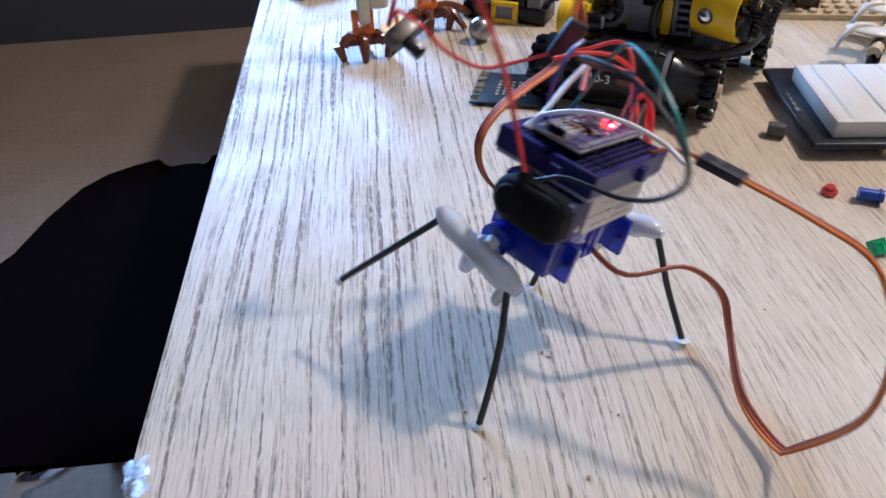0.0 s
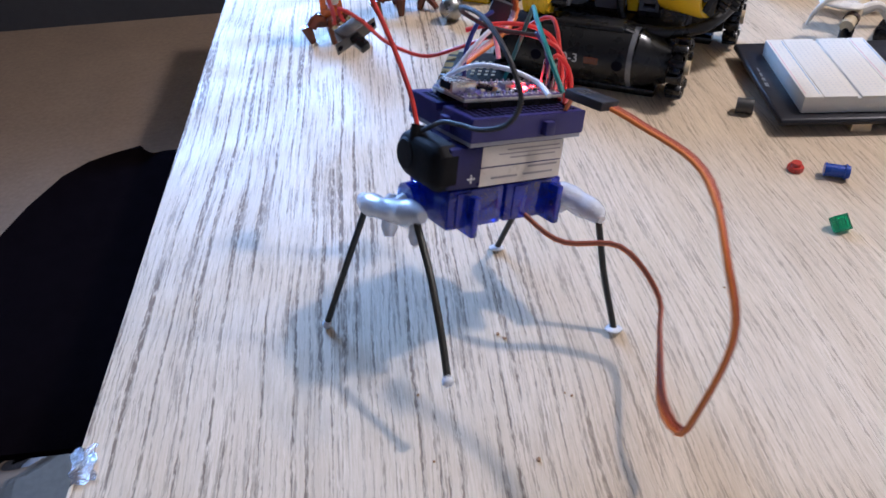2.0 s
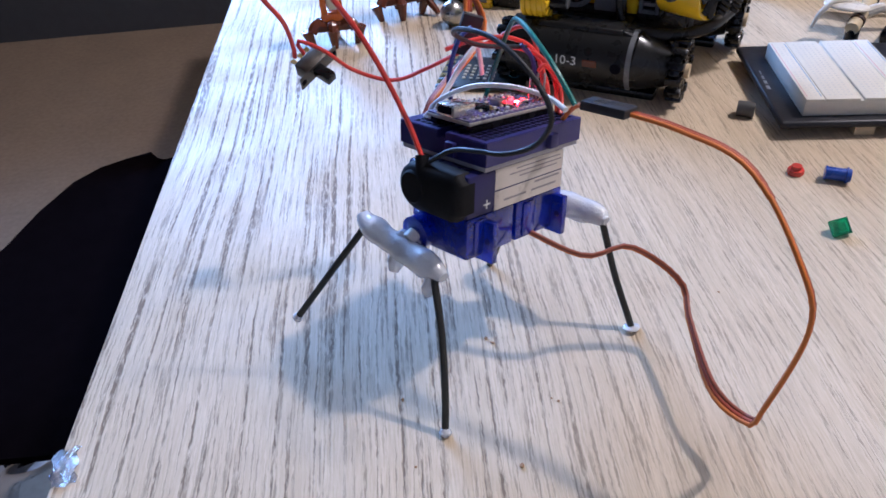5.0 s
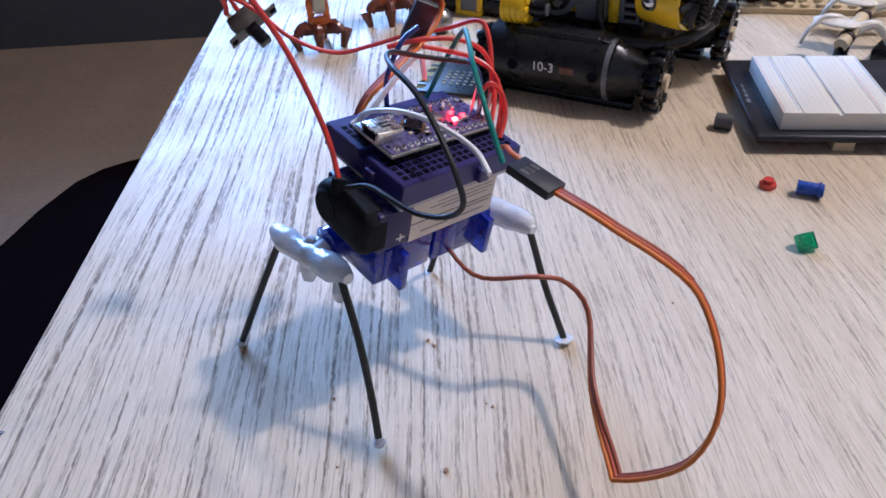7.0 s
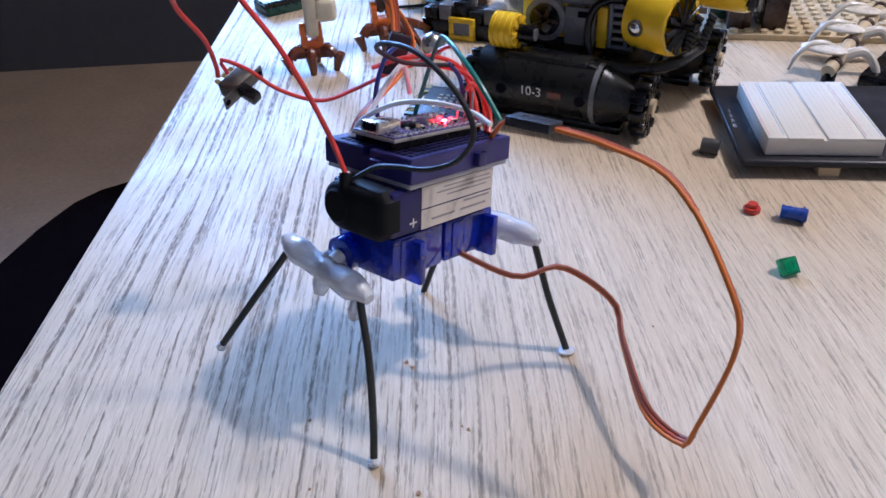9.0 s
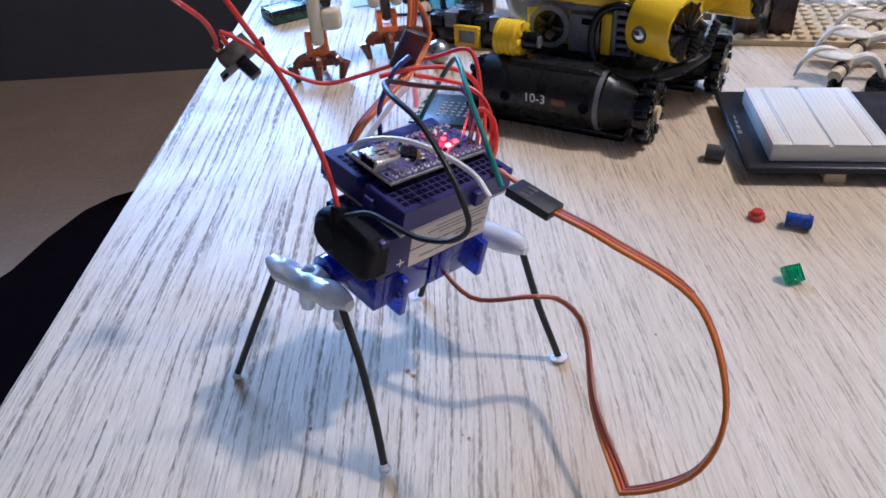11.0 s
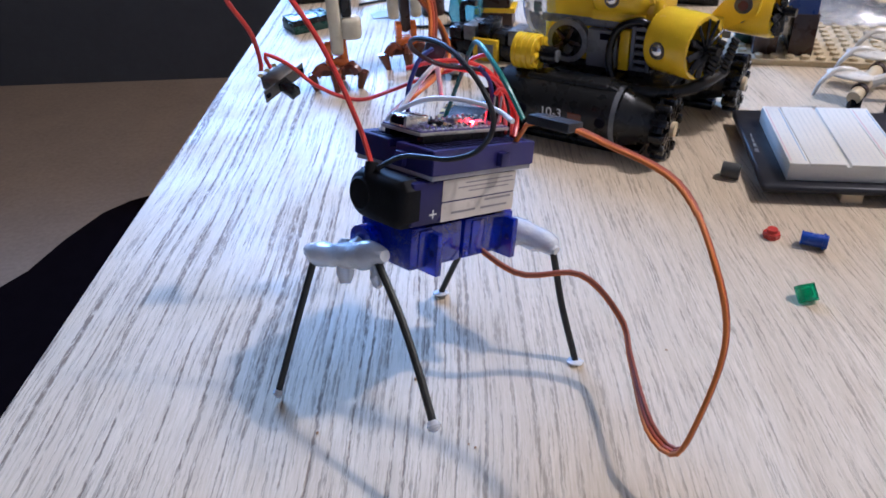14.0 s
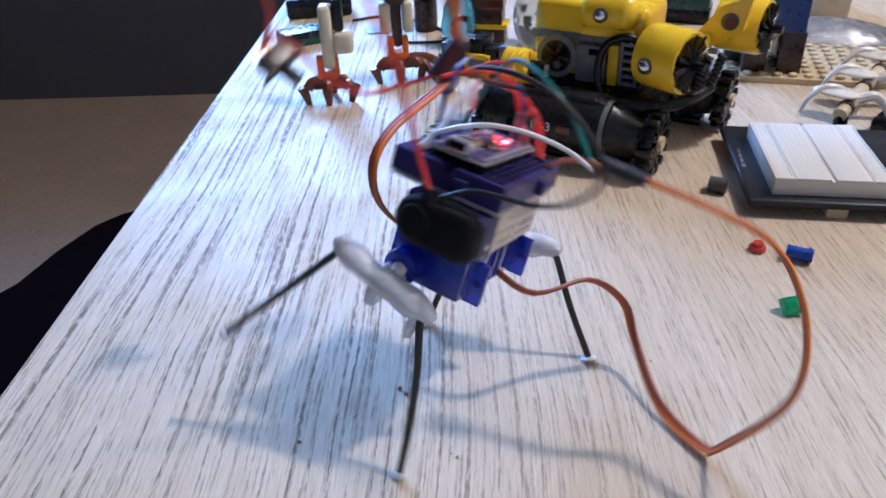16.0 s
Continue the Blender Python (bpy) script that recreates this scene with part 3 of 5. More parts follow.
    # wiring that rides on the body
    W = (("battery_wire", REDW, 0.00085, [(-7.5, 19.5, 1), (-7, 26, 10), (-11, 32, 24), (-16, 38, 37), (-22, 44, 48), (-28, 50, 58), (-32, 56, 59), (-33, 64, 53), (-26, 76, 46), (-13, 83, 35), (-5, 90, 25), (-4, 91, 21)]),
         ("switch_wire", REDW, 0.00075, [(0, 91, 22), (-3, 90, 27), (3, 83, 24), (11, 76, 17), (23, 68, 13), (33, 61, 17), (43, 53, 23), (50, 45, 27), (55, 36, 33), (54, 29, 31), (52, 22, 19), (45, 15, 9)]),
         ("red_jumper", REDW, 0.0008, [(30, 33, 30), (37, 29, 29), (43, 24, 28), (47, 18, 25), (48, 13, 18), (44, 8, 9)]),
         ("red_jumper", REDW, 0.0008, [(22, 40, 28), (32, 35, 31), (43, 30, 31), (50, 25, 27), (51, 19, 17), (45, 12, 9)]),
         ("red_jumper", REDW, 0.0008, [(41, 15, 22), (43, 14, 24), (47, 12, 20), (47, 9, 14), (43, 6, 9)]),
         ("white_wire", WHITEW, 0.0008, [(6, 31, 9), (8, 30, 14), (10, 17, 21), (13, 4, 23), (15, -9, 22), (13, -18, 20)]),
         ("white_wire", WHITEW, 0.0009, [(6, 33, 9), (11, 31, 14), (19, 30, 24), (25, 29, 30), (28, 30, 27), (31, 31, 20)]),
         ("green_wire", GREENW, 0.0008, [(20, -16, 20), (20, -7, 30), (25, 6, 37), (33, 18, 39), (38, 25, 37), (40, 31, 27), (38, 36, 9)]),
         ("blue_wire", BLUEW, 0.0008, [(21, 35, 8), (20, 36, 20), (24, 36, 31), (30, 36, 35)]),
         ("blue_wire", BLUEW, 0.0008, [(43, 17, 8), (42, 16, 16), (40, 17, 26), (36, 19, 31)]),
         ("orange_jumper", ORANGEW, 0.0008, [(40, 3, 8), (36, -3, 13), (30, -10, 17), (27, -18, 19)]),
         ("black_wire", BLACKW, 0.00078, [(-8, 16, 1), (-6, 8, 6), (-6, -2, 8), (-5, -11, 9), (-3, -20, 13), (-4, -26, 21), (-6, -24, 29), (-5, -14, 36), (-3, -2, 40), (0, 12, 40), (10, 24, 36), (24, 26, 31), (38, 18, 30)]))
    for nm, m_, r_, pts in W:
        part(nm, tube(B(), mm(pts), r_, 60, 8), m_, rb, smooth=True)
    flat = [(36, 54, 62), (40, 52, 55), (42, 50, 46), (41, 48, 38)]
    bm = B()
    for k, sh in enumerate((-0.0013, 0.0, 0.0013)):
        tube(bm, mm(flat), 0.00075, 24, 8, shift=sh, ref=(0, 1, 0.2), idx=k)
    part("flat_cable", bm, [ORANGEW, REDBROWN, BROWNW], rb, smooth=True)
    pl = part("plug", box(B(), -0.0038, -0.0013, -0.0075, 0.0038, 0.0013, 0.0075, bevel=0.0004), PLUGM, rb, "black three-way plug")
    pl.matrix_basis = pose(0.041, 0.048, 0.030, 12, 14, -35)
    # plug of the front cable
    pl = part("plug", box(B(), -0.0070, -0.0039, -0.0014, 0.0075, 0.0039, 0.0014, bevel=0.0004), PLUGM, rb, "black three-way plug")
    pl.matrix_basis = pose(0.0225, -0.0255, 0.0205, 0, 2, -85)
    for k in range(3):
        part("contact", box(B(), -0.0035, -0.0028 + k * 0.0021, 0.0012, -0.0005, -0.0016 + k * 0.0021, 0.00148), STEEL, pl)
    # slide switch hanging on its wires
    sw = part("slide_switch", box(B(), -0.0030, -0.0058, -0.0030, 0.0030, 0.0058, 0.0030, bevel=0.0003), TARNISH, rb, "small metal slide switch with black knob")
    ax = Vector((-0.24, 0.84, 0.35)).normalized()
    ay = Vector((0.81, -0.08, 0.45))
    ay = (ay - ax * ay.dot(ax)).normalized()
    turn = Matrix((ax, ay, ax.cross(ay))).transposed().to_4x4()
    sw.matrix_basis = Matrix.Translation((0.0034, 0.0909, 0.0181)) @ turn
    part("slider", box(B(), -0.0105, -0.0030, -0.0019, -0.0028, 0.0012, 0.0019, bevel=0.0004), BLACKGLOSS, sw, "black slider")
    part("face_plate", box(B(), -0.0034, -0.0098, -0.0030, -0.0029, 0.0098, 0.0030, bevel=0.0002), TARNISH, sw)
    for y in (-0.0082, 0.0082):
        part("screw_hole", cyl(B(), (-0.0036, y, 0), (-0.0028, y, 0), 0.0012, n=12), HOLE, sw)
    for y in (-0.0035, 0, 0.0035):
        part("lug", box(B(), 0.0030, y - 0.0008, -0.0004, 0.0068, y + 0.0008, 0.0001), GOLD, sw)
    return rb, fh, rh


ROBOT, FRONT, REAR = robot()

# the front servo's flat cable, a chain of short stiff pieces
PIECES = 64
LOOP_A2 = [(29, 9, -27), (37, -8, -35), (53, -22, -34), (60, -36, -47), (53, -46, -56), (36, -65, -65), (32, -76, -67), (28, -82, -56), (30, -85, -29), (24, -81, -7), (31, -63, 10), (28, -40, 17), (24, -31, 20)]
LOOP_B = [(28, 10, -27), (29, -9, -31), (38, -25, -23), (47, -31, -25), (49, -41, -31), (34, -59, -40), (20, -79, -42), (17, -84, -41), (21, -96, -22), (27, -93, -3), (30, -75, 16), (22, -51, 23), (24, -31, 20)]
LOOP_C = [(27, 8, -27), (27, -10, -30), (43, -23, -23), (56, -35, -30), (60, -43, -43), (44, -60, -54), (32, -78, -55), (28, -83, -49), (17, -93, -21), (22, -88, 0), (31, -74, 14), (25, -56, 19), (24, -31, 20)]
LOOP_A1 = [(27, 8, -28), (37, -13, -35), (51, -22, -33), (63, -36, -45), (56, -45, -54), (39, -64, -64), (33, -79, -65), (30, -83, -57), (29, -90, -27), (26, -85, -9), (30, -66, 11), (26, -47, 18), (24, -31, 20)]
LOOPS = {"A1": LOOP_A1, "A2": LOOP_A2, "B": LOOP_B, "C": LOOP_C}


def cable_piece_mesh():
    bm = B()
    half = 0.00235
    for k, y in enumerate((-0.00122, 0.0, 0.00122)):
        cyl(bm, (-half, y, 0), (half, y, 0), 0.00072, n=8, idx=k, cap=False)
    me = bpy.data.meshes.new("cable_piece")
    bm.normal_update()
    bm.to_mesh(me)
    bm.free()
    for m_ in (ORANGEW, REDBROWN, BROWNW):
        me.materials.append(m_)
    me.shade_smooth()
    return me


REAR_OUT = [(34, 31, -24), (20, 38, -25), (4, 43, -14), (-2, 45, -1), (6, 46, 9), (22, 47, 15), (42, 48, 22), (52, 50, 31), (49, 52, 41), (38, 54, 52), (36, 54, 62)]
REAR_IN = [(34, 31, -24), (26, 36, -22), (15, 38, -13), (12, 39.5, 0), (16, 41, 10), (27, 43, 17), (41, 46, 24), (51, 50, 32), (48, 52, 42), (38, 54, 52), (36, 54, 62)]
REAR_LOOPS = {"A1": REAR_IN, "A2": REAR_IN, "B": REAR_IN, "C": REAR_OUT}
REAR_PIECES = 44


def chain(pts, count, want_at):
    """Poses of count short pieces along pts, lying flat as want_at(share) tells."""
    c = spline(mm(pts), count)
    out, side = [], None
    for i in range(count):
        d = (c[i + 1] - c[i]).normalized()
        want = want_at(i / count)
        w = (want - d * want.dot(d)).normalized()
        side = w if side is None else (side * 0.5 + w * 0.5)
        side = (side - d * side.dot(d)).normalized()
        m = Matrix((d, side, d.cross(side))).transposed().to_4x4()
        m.translation = (c[i] + c[i + 1]) / 2
        out.append(m)
    return out


def front_flat(u):
    # on edge where it leaves the servo, then lying over
    edge, flat_ = Vector((-0.57, -0.57, 0.6)), Vector((1.0, 0.25, 0.35 * math.sin(6 * u)))
    k = min(max((u - 0.30) / 0.22, 0.0), 1.0)
    return edge * (1 - k) + flat_ * k if u < 0.8 else Vector((1.0, 0.0, 0.0))


def rear_flat(u):
    return Vector((0.3, 1.0, 0.1))


CABLE = []
_mesh = cable_piece_mesh()
for _i in range(PIECES):
    _o = new("cable_piece", _mesh)
    _o.parent = ROBOT
    CABLE.append(_o)
REAR_CABLE = []
for _i in range(REAR_PIECES):
    _o = new("cable_piece", _mesh)
    _o.parent = ROBOT
    REAR_CABLE.append(_o)


# ---- toys and parts lying on the table ----
def small_parts():
    # clear red round stud
    bm = B()
    cyl(bm, (0, 0, 0), (0, 0, 0.0036), 0.0048, n=24)
    cyl(bm, (0, 0, 0.0036), (0, 0, 0.0062), 0.0032, n=20)
    for k in range(8):
        a = k * math.pi / 4
        cyl(bm, (0.0042 * math.cos(a), 0.0042 * math.sin(a), 0.0002), (0.0042 * math.cos(a), 0.0042 * math.sin(a), 0.0034), 0.0011, n=6)
    o = tagged(part("round_stud", bm, TRED), "clear red round toy stud on the table", "toy part")
    o.matrix_basis = pose(0.1375, 0.1195, 0.0, 0, 0, 10) @ Matrix.Diagonal((0.72, 0.72, 0.72, 1))
    # blue pin
    pin = tagged(part("connector_pin", cyl(B(), (-0.0062, 0, 0), (0.0045, 0, 0), 0.0040, n=24), PINBLUE), "dark blue plastic connector pin lying on its side", "toy part")
    pin.matrix_basis = pose(0.1525, 0.1105, 0.0037, 0, 0, -26) @ Matrix.Diagonal((0.74, 0.74, 0.74, 1))
    part("collar", cyl(B(), (0.0045, 0, 0), (0.0056, 0, 0), 0.0050, n=24), PINBLUE, pin)
    part("collar", cyl(B(), (0.0056, 0, 0), (0.0074, 0, 0), 0.0041, n=24), PINBLUE, pin)
    part("bore", cyl(B(), (0.0060, 0, 0), (0.00745, 0, 0), 0.0027, n=16), HOLE, pin)
    part("collar", cyl(B(), (-0.0074, 0, 0), (-0.0062, 0, 0), 0.0044, n=24), PINBLUE, pin)
    # clear green plate, tipped up on its rim
    g = tagged(thing("square_plate", pose(0.1345, 0.0735, 0.0027, 42, 0, 12) @ Matrix.Diagonal((0.76, 0.76, 0.76, 1))), "clear green one-stud toy plate on the table", "toy part")
    part("plate", box(B(), -0.0047, -0.0047, -0.0016, 0.0047, 0.0047, 0.0008, bevel=0.0003), TGREEN, g)
    for bx in ((-0.0047, -0.0047, 0.0047, -0.0033), (-0.0047, 0.0033, 0.0047, 0.0047), (-0.0047, -0.0033, -0.0033, 0.0033), (0.0033, -0.0033, 0.0047, 0.0033)):
        part("rim", box(B(), bx[0], bx[1], 0.0008, bx[2], bx[3], 0.0032, bevel=0.0002), TGREEN, g)
    part("stud", cyl(B(), (0, 0, 0.0008), (0, 0, 0.0026), 0.0026, n=20), TGREEN, g)
    # grey bush
    bm = B()
    n = 24
    for r0, r1, z0, z1 in ((0.0049, 0.0049, -0.0052, 0.0052),):
        rings = []
        for r, z in ((0.0029, z0), (r0, z0), (r1, z1), (0.0029, z1)):
            rings.append([bm.verts.new((r * math.cos(2 * math.pi * k / n), r * math.sin(2 * math.pi * k / n), z)) for k in range(n)])
        for a, b in zip(rings, rings[1:] + rings[:1]):
            for k in range(n):
                bm.faces.new((a[k], a[(k + 1) % n], b[(k + 1) % n], b[k]))
    bmesh.ops.recalc_face_normals(bm, faces=bm.faces[:])
    o = tagged(part("axle_bush", bm, BUSHM), "dark grey ring-shaped axle bush on its side", "toy part")
    o.matrix_basis = pose(0.1365, 0.1765, 0.0041, 90, 0, 62) @ Matrix.Diagonal((0.84, 0.84, 0.84, 1))
    # crumbs and specks
    rnd = random.Random(7)
    for x, y, s in ((-0.0205, 0.0330, 1.0), (-0.0185, 0.0305, 0.8), (0.0727, 0.0449, 0.6), (0.0, 0.0, 0.6), (-0.053, 0.008, 0.6), (-0.0165, -0.024, 0.9), (-0.050, -0.020, 0.5), (-0.002, 0.0015, 0.4)):
        bm = B()
        bmesh.ops.create_icosphere(bm, subdivisions=1, radius=0.0011 * s)
        for v in bm.verts:
            v.co *= rnd.uniform(0.6, 1.3)
            v.co.z *= 0.5
        o = tagged(part("crumb", bm, CRUMB), "tiny brown crumb on the table top", "crumb", "crumbs on the table")
        o.matrix_basis = pose(x, y, 0.0004 * s)
    # scrap of clear tape at the table's edge
    bm = B()
    vs = [bm.verts.new((0.0080 * i / 5 - 0.0060 + 0.0008 * math.sin(2.3 * j), 0.0150 * j / 6 - 0.009 + 0.0007 * math.sin(1.9 * i), 0.0003 + 0.0005 * rnd.random())) for j in range(7) for i in range(6)]
    for j in range(6):
        for i in range(5):
            bm.faces.new((vs[j * 6 + i], vs[j * 6 + i + 1], vs[j * 6 + i + 7], vs[j * 6 + i + 6]))
    bmesh.ops.solidify(bm, geom=bm.faces[:], thickness=0.0001)
    o = tagged(part("tape_scrap", bm, TAPEM), "crumpled scrap of clear tape on the table edge", "tape")
    o.matrix_basis = pose(-0.1628, -0.004, 0.0002, 0, 0, 12)


small_parts()


def white_breadboard():
    at = pose(0.1600, 0.1545, 0, 0, 0, -8.5)
    pl = tagged(thing("base_plate", at), "dark grey plastic plate raised on small bricks", "plate")
    part("plate", box(B(), -0.0165, -0.0065, 0.0052, 0.0950, 0.0860, 0.0092, bevel=0.0018, seg=3), GREYPLATE, pl)
    for k in range(4):
        part("mark", box(B(), -0.0135 + 0.0004 * k, 0.030 + 0.006 * k, 0.0091, -0.0115, 0.034 + 0.006 * k, 0.00935), LGREY, pl, "faint raised mark")
    for x, y, m_ in ((0.026, 0.001, TAN), (0.080, 0.001, TAN), (0.0, 0.074, DGREY), (0.080, 0.074, DGREY)):
        part("support_brick", box(B(), x - 0.005, y - 0.005, 0, x + 0.005, y + 0.005, 0.0052, bevel=0.0003), m_, pl)
    bb = tagged(thing("breadboard", pose(0.1555, 0.1552, 0, 0, 0, -8.5)), "white solderless breadboard lying on a dark plate", "breadboard")
    part("channel", box(B(), 0.0, 0.0, 0.0092, 0.054, 0.069, 0.0172, bevel=0.0004), WHITEBB, bb)
    for x0, x1 in ((0.0, 0.0092), (0.0095, 0.0260), (0.0280, 0.0445), (0.0448, 0.054)):
        s = part("socket_strip", box(B(), x0, 0.0, 0.0166, x1, 0.069, 0.0184, bevel=0.0004), WHITEBB, bb)
    for x, m_ in ((0.0012, STRIPER), (0.0080, STRIPEB), (0.0460, STRIPER), (0.0528, STRIPEB)):
        part("rail_line", box(B(), x - 0.00022, 0.003, 0.0183, x + 0.00022, 0.066, 0.01848), m_, bb)
    bm = B()
    cols = [0.0034, 0.0058] + [0.0126 + 0.00254 * k for k in range(5)] + [0.0312 + 0.00254 * k for k in range(5)] + [0.0482, 0.0506]
    for x in cols:
        for k in range(24):
            y = 0.0045 + k * 0.0026
            if x < 0.007 or x > 0.047:
                if k % 6 == 5:
                    continue
            box(bm, x - 0.0005, y - 0.0005, 0.0183, x + 0.0005, y + 0.0005, 0.01846)
    tagged(part("contact_hole_field", bm, PALEHOLE, bb), kind="stuff")


white_breadboard()

U = 0.010   # stud pitch of the toy bricks


def studs(bm, x0, y0, nx, ny, z, h=0.0021, r=0.0030, idx=0):
    for i in range(nx):
        for j in range(ny):
            cyl(bm, (x0 + (i + 0.5) * U, y0 + (j + 0.5) * U, z - 0.0002), (x0 + (i + 0.5) * U, y0 + (j + 0.5) * U, z + h), r, n=10, idx=idx)
    return bm


def duct(bm, y, zc, r, x0, x1):
    """A short open ring along x."""
    n, rings = 40, []
    for rr_, x in ((r * 0.82, x0 + 0.002), (r * 0.97, x0), (r, x0 + 0.002), (r, x1 - 0.002), (r * 0.96, x1), (r * 0.84, x1)):
        rings.append([bm.verts.new((x, y + rr_ * math.cos(2 * math.pi * k / n), zc + rr_ * math.sin(2 * math.pi * k / n))) for k in range(n)])
    for a, b in zip(rings, rings[1:] + rings[:1]):
        for k in range(n):
            bm.faces.new((a[k], a[(k + 1) % n], b[(k + 1) % n], b[k]))
    bmesh.ops.recalc_face_normals(bm, faces=bm.faces[:])
    return bm


def float_pod(sub, y0, dx):
    bm = B()
    cyl(bm, (dx - 0.094, y0, 0.0205), (dx - 0.022, y0, 0.0205), 0.0168, n=40)
    cyl(bm, (dx - 0.022, y0, 0.0205), (dx - 0.004, y0, 0.0190), 0.0168, 0.0108, n=40)
    pod = part("float_pod", bm, DGREY, sub, "dark grey cylindrical pod")
    part("grey_band", cyl(B(), (dx - 0.0250, y0, 0.0205), (dx - 0.0222, y0, 0.0205), 0.01700, n=40), LGREY, pod)
    part("top_tile", box(B(), dx - 0.078, y0 - 0.0070, 0.0345, dx - 0.030, y0 + 0.0070, 0.0385, bevel=0.0018, seg=3), DGREY, pod, "dark smooth top")
    slope = box(B(), dx - 0.0305, y0 - 0.0068, 0.0300, dx - 0.0150, y0 + 0.0068, 0.0382, bevel=0.0012)
    for v in slope.verts:
        if v.co.x > dx - 0.020:
            v.co.z -= 0.0042
    part("slope_tile", slope, DGREY, pod)
    part("skid", box(B(), dx - 0.094, y0 - 0.0060, 0.0, dx - 0.010, y0 + 0.0060, 0.0045, bevel=0.0012), BLACKGLOSS, pod)
    for x in (dx - 0.0299, dx - 0.0760):
        part("porthole", cyl(B(), (x, y0 - 0.0173, 0.0212), (x, y0 - 0.0155, 0.0212), 0.0030, n=18), HOLE, pod)
    part("red_mark", box(B(), dx - 0.0485, y0 - 0.01705, 0.0200, dx - 0.0405, y0 - 0.0162, 0.0238, bevel=0.0003), BROWNP, pod)
    # caged propeller at the stern, a ring of lugs at the bow
    for xc, nm in ((dx, "propeller_cage"), (dx - 0.0985, "bow_ring")):
        cg = part(nm, cyl(B(), (xc - 0.006, y0, 0.0180), (xc + 0.004, y0, 0.0180), 0.0060, n=16), BLACKGLOSS, pod)
        for k in range(12):
            turn = Matrix.Translation((xc, y0, 0.0180)) @ Matrix.Rotation(2 * math.pi * k / 12, 4, "X")
            part("cage_lug", box(B(), -0.0035, -0.0022, 0.0124, 0.0050, 0.0022, 0.0170, bevel=0.0009, m=turn), BLACKGLOSS, cg)
            part("cage_spoke", box(B(), 0.001, -0.0009, 0.003, 0.004, 0.0009, 0.0125, m=turn), BLACKGLOSS, cg)
        part("cage_ring", duct(B(), y0, 0.0180, 0.0146, xc - 0.002, xc + 0.003), BLACKGLOSS, cg)
        part("hub_pin", cyl(B(), (xc + 0.003, y0, 0.0180), (xc + 0.0062, y0, 0.0180), 0.0040, n=18), TAN if xc == dx else BLACKGLOSS, cg)


def thruster(sub, y, zc, r, xs, toe):
    th = part("thruster", duct(B(), y, zc, r, xs, xs + 0.025), YELLOW, sub, "yellow ducted thruster with black fan")
    part("duct_back", cyl(B(), (xs + 0.002, y, zc), (xs + 0.006, y, zc), r * 0.83, n=30), BLACKGLOSS, th)
    stud = part("silver_stud", cyl(B(), (xs + 0.009, y - r - 0.0008, zc - 0.001), (xs + 0.009, y - r + 0.0015, zc - 0.001), 0.0042, 0.0048, n=22), TARNISH, th)
    part("stud_dome", ball(B(), (xs + 0.009, y - r - 0.0006, zc - 0.001), 0.0034, (1, 0.6, 1)), CHROME, stud, smooth=True)
    part("fan_hub", cyl(B(), (xs + 0.012, y, zc), (xs + 0.034, y, zc), 0.0036, 0.0022, n=16), BLACKGLOSS, th)
    for k in range(11):
        m = Matrix.Translation((xs + 0.0265, y, zc)) @ Matrix.Rotation(2 * math.pi * k / 11, 4, "X") @ Matrix.Rotation(0.6, 4, "Z")
        part("fan_blade", box(B(), -0.0007, -0.0017, 0.002, 0.0007, 0.0017, r * 0.90, bevel=0.0004, m=m), BLACKGLOSS, th)
    th.matrix_basis = Matrix.Translation((xs + 0.008, y, zc)) @ Matrix.Rotation(radians(toe), 4, "Z") @ Matrix.Translation((-xs - 0.008, -y, -zc))
    part("pylon", box(B(), xs + 0.001, min(y, 0.055) - 0.001, zc - 0.003, xs + 0.009, max(y, 0.035) + 0.001, zc + 0.003, bevel=0.0006), BLACKGLOSS, th)


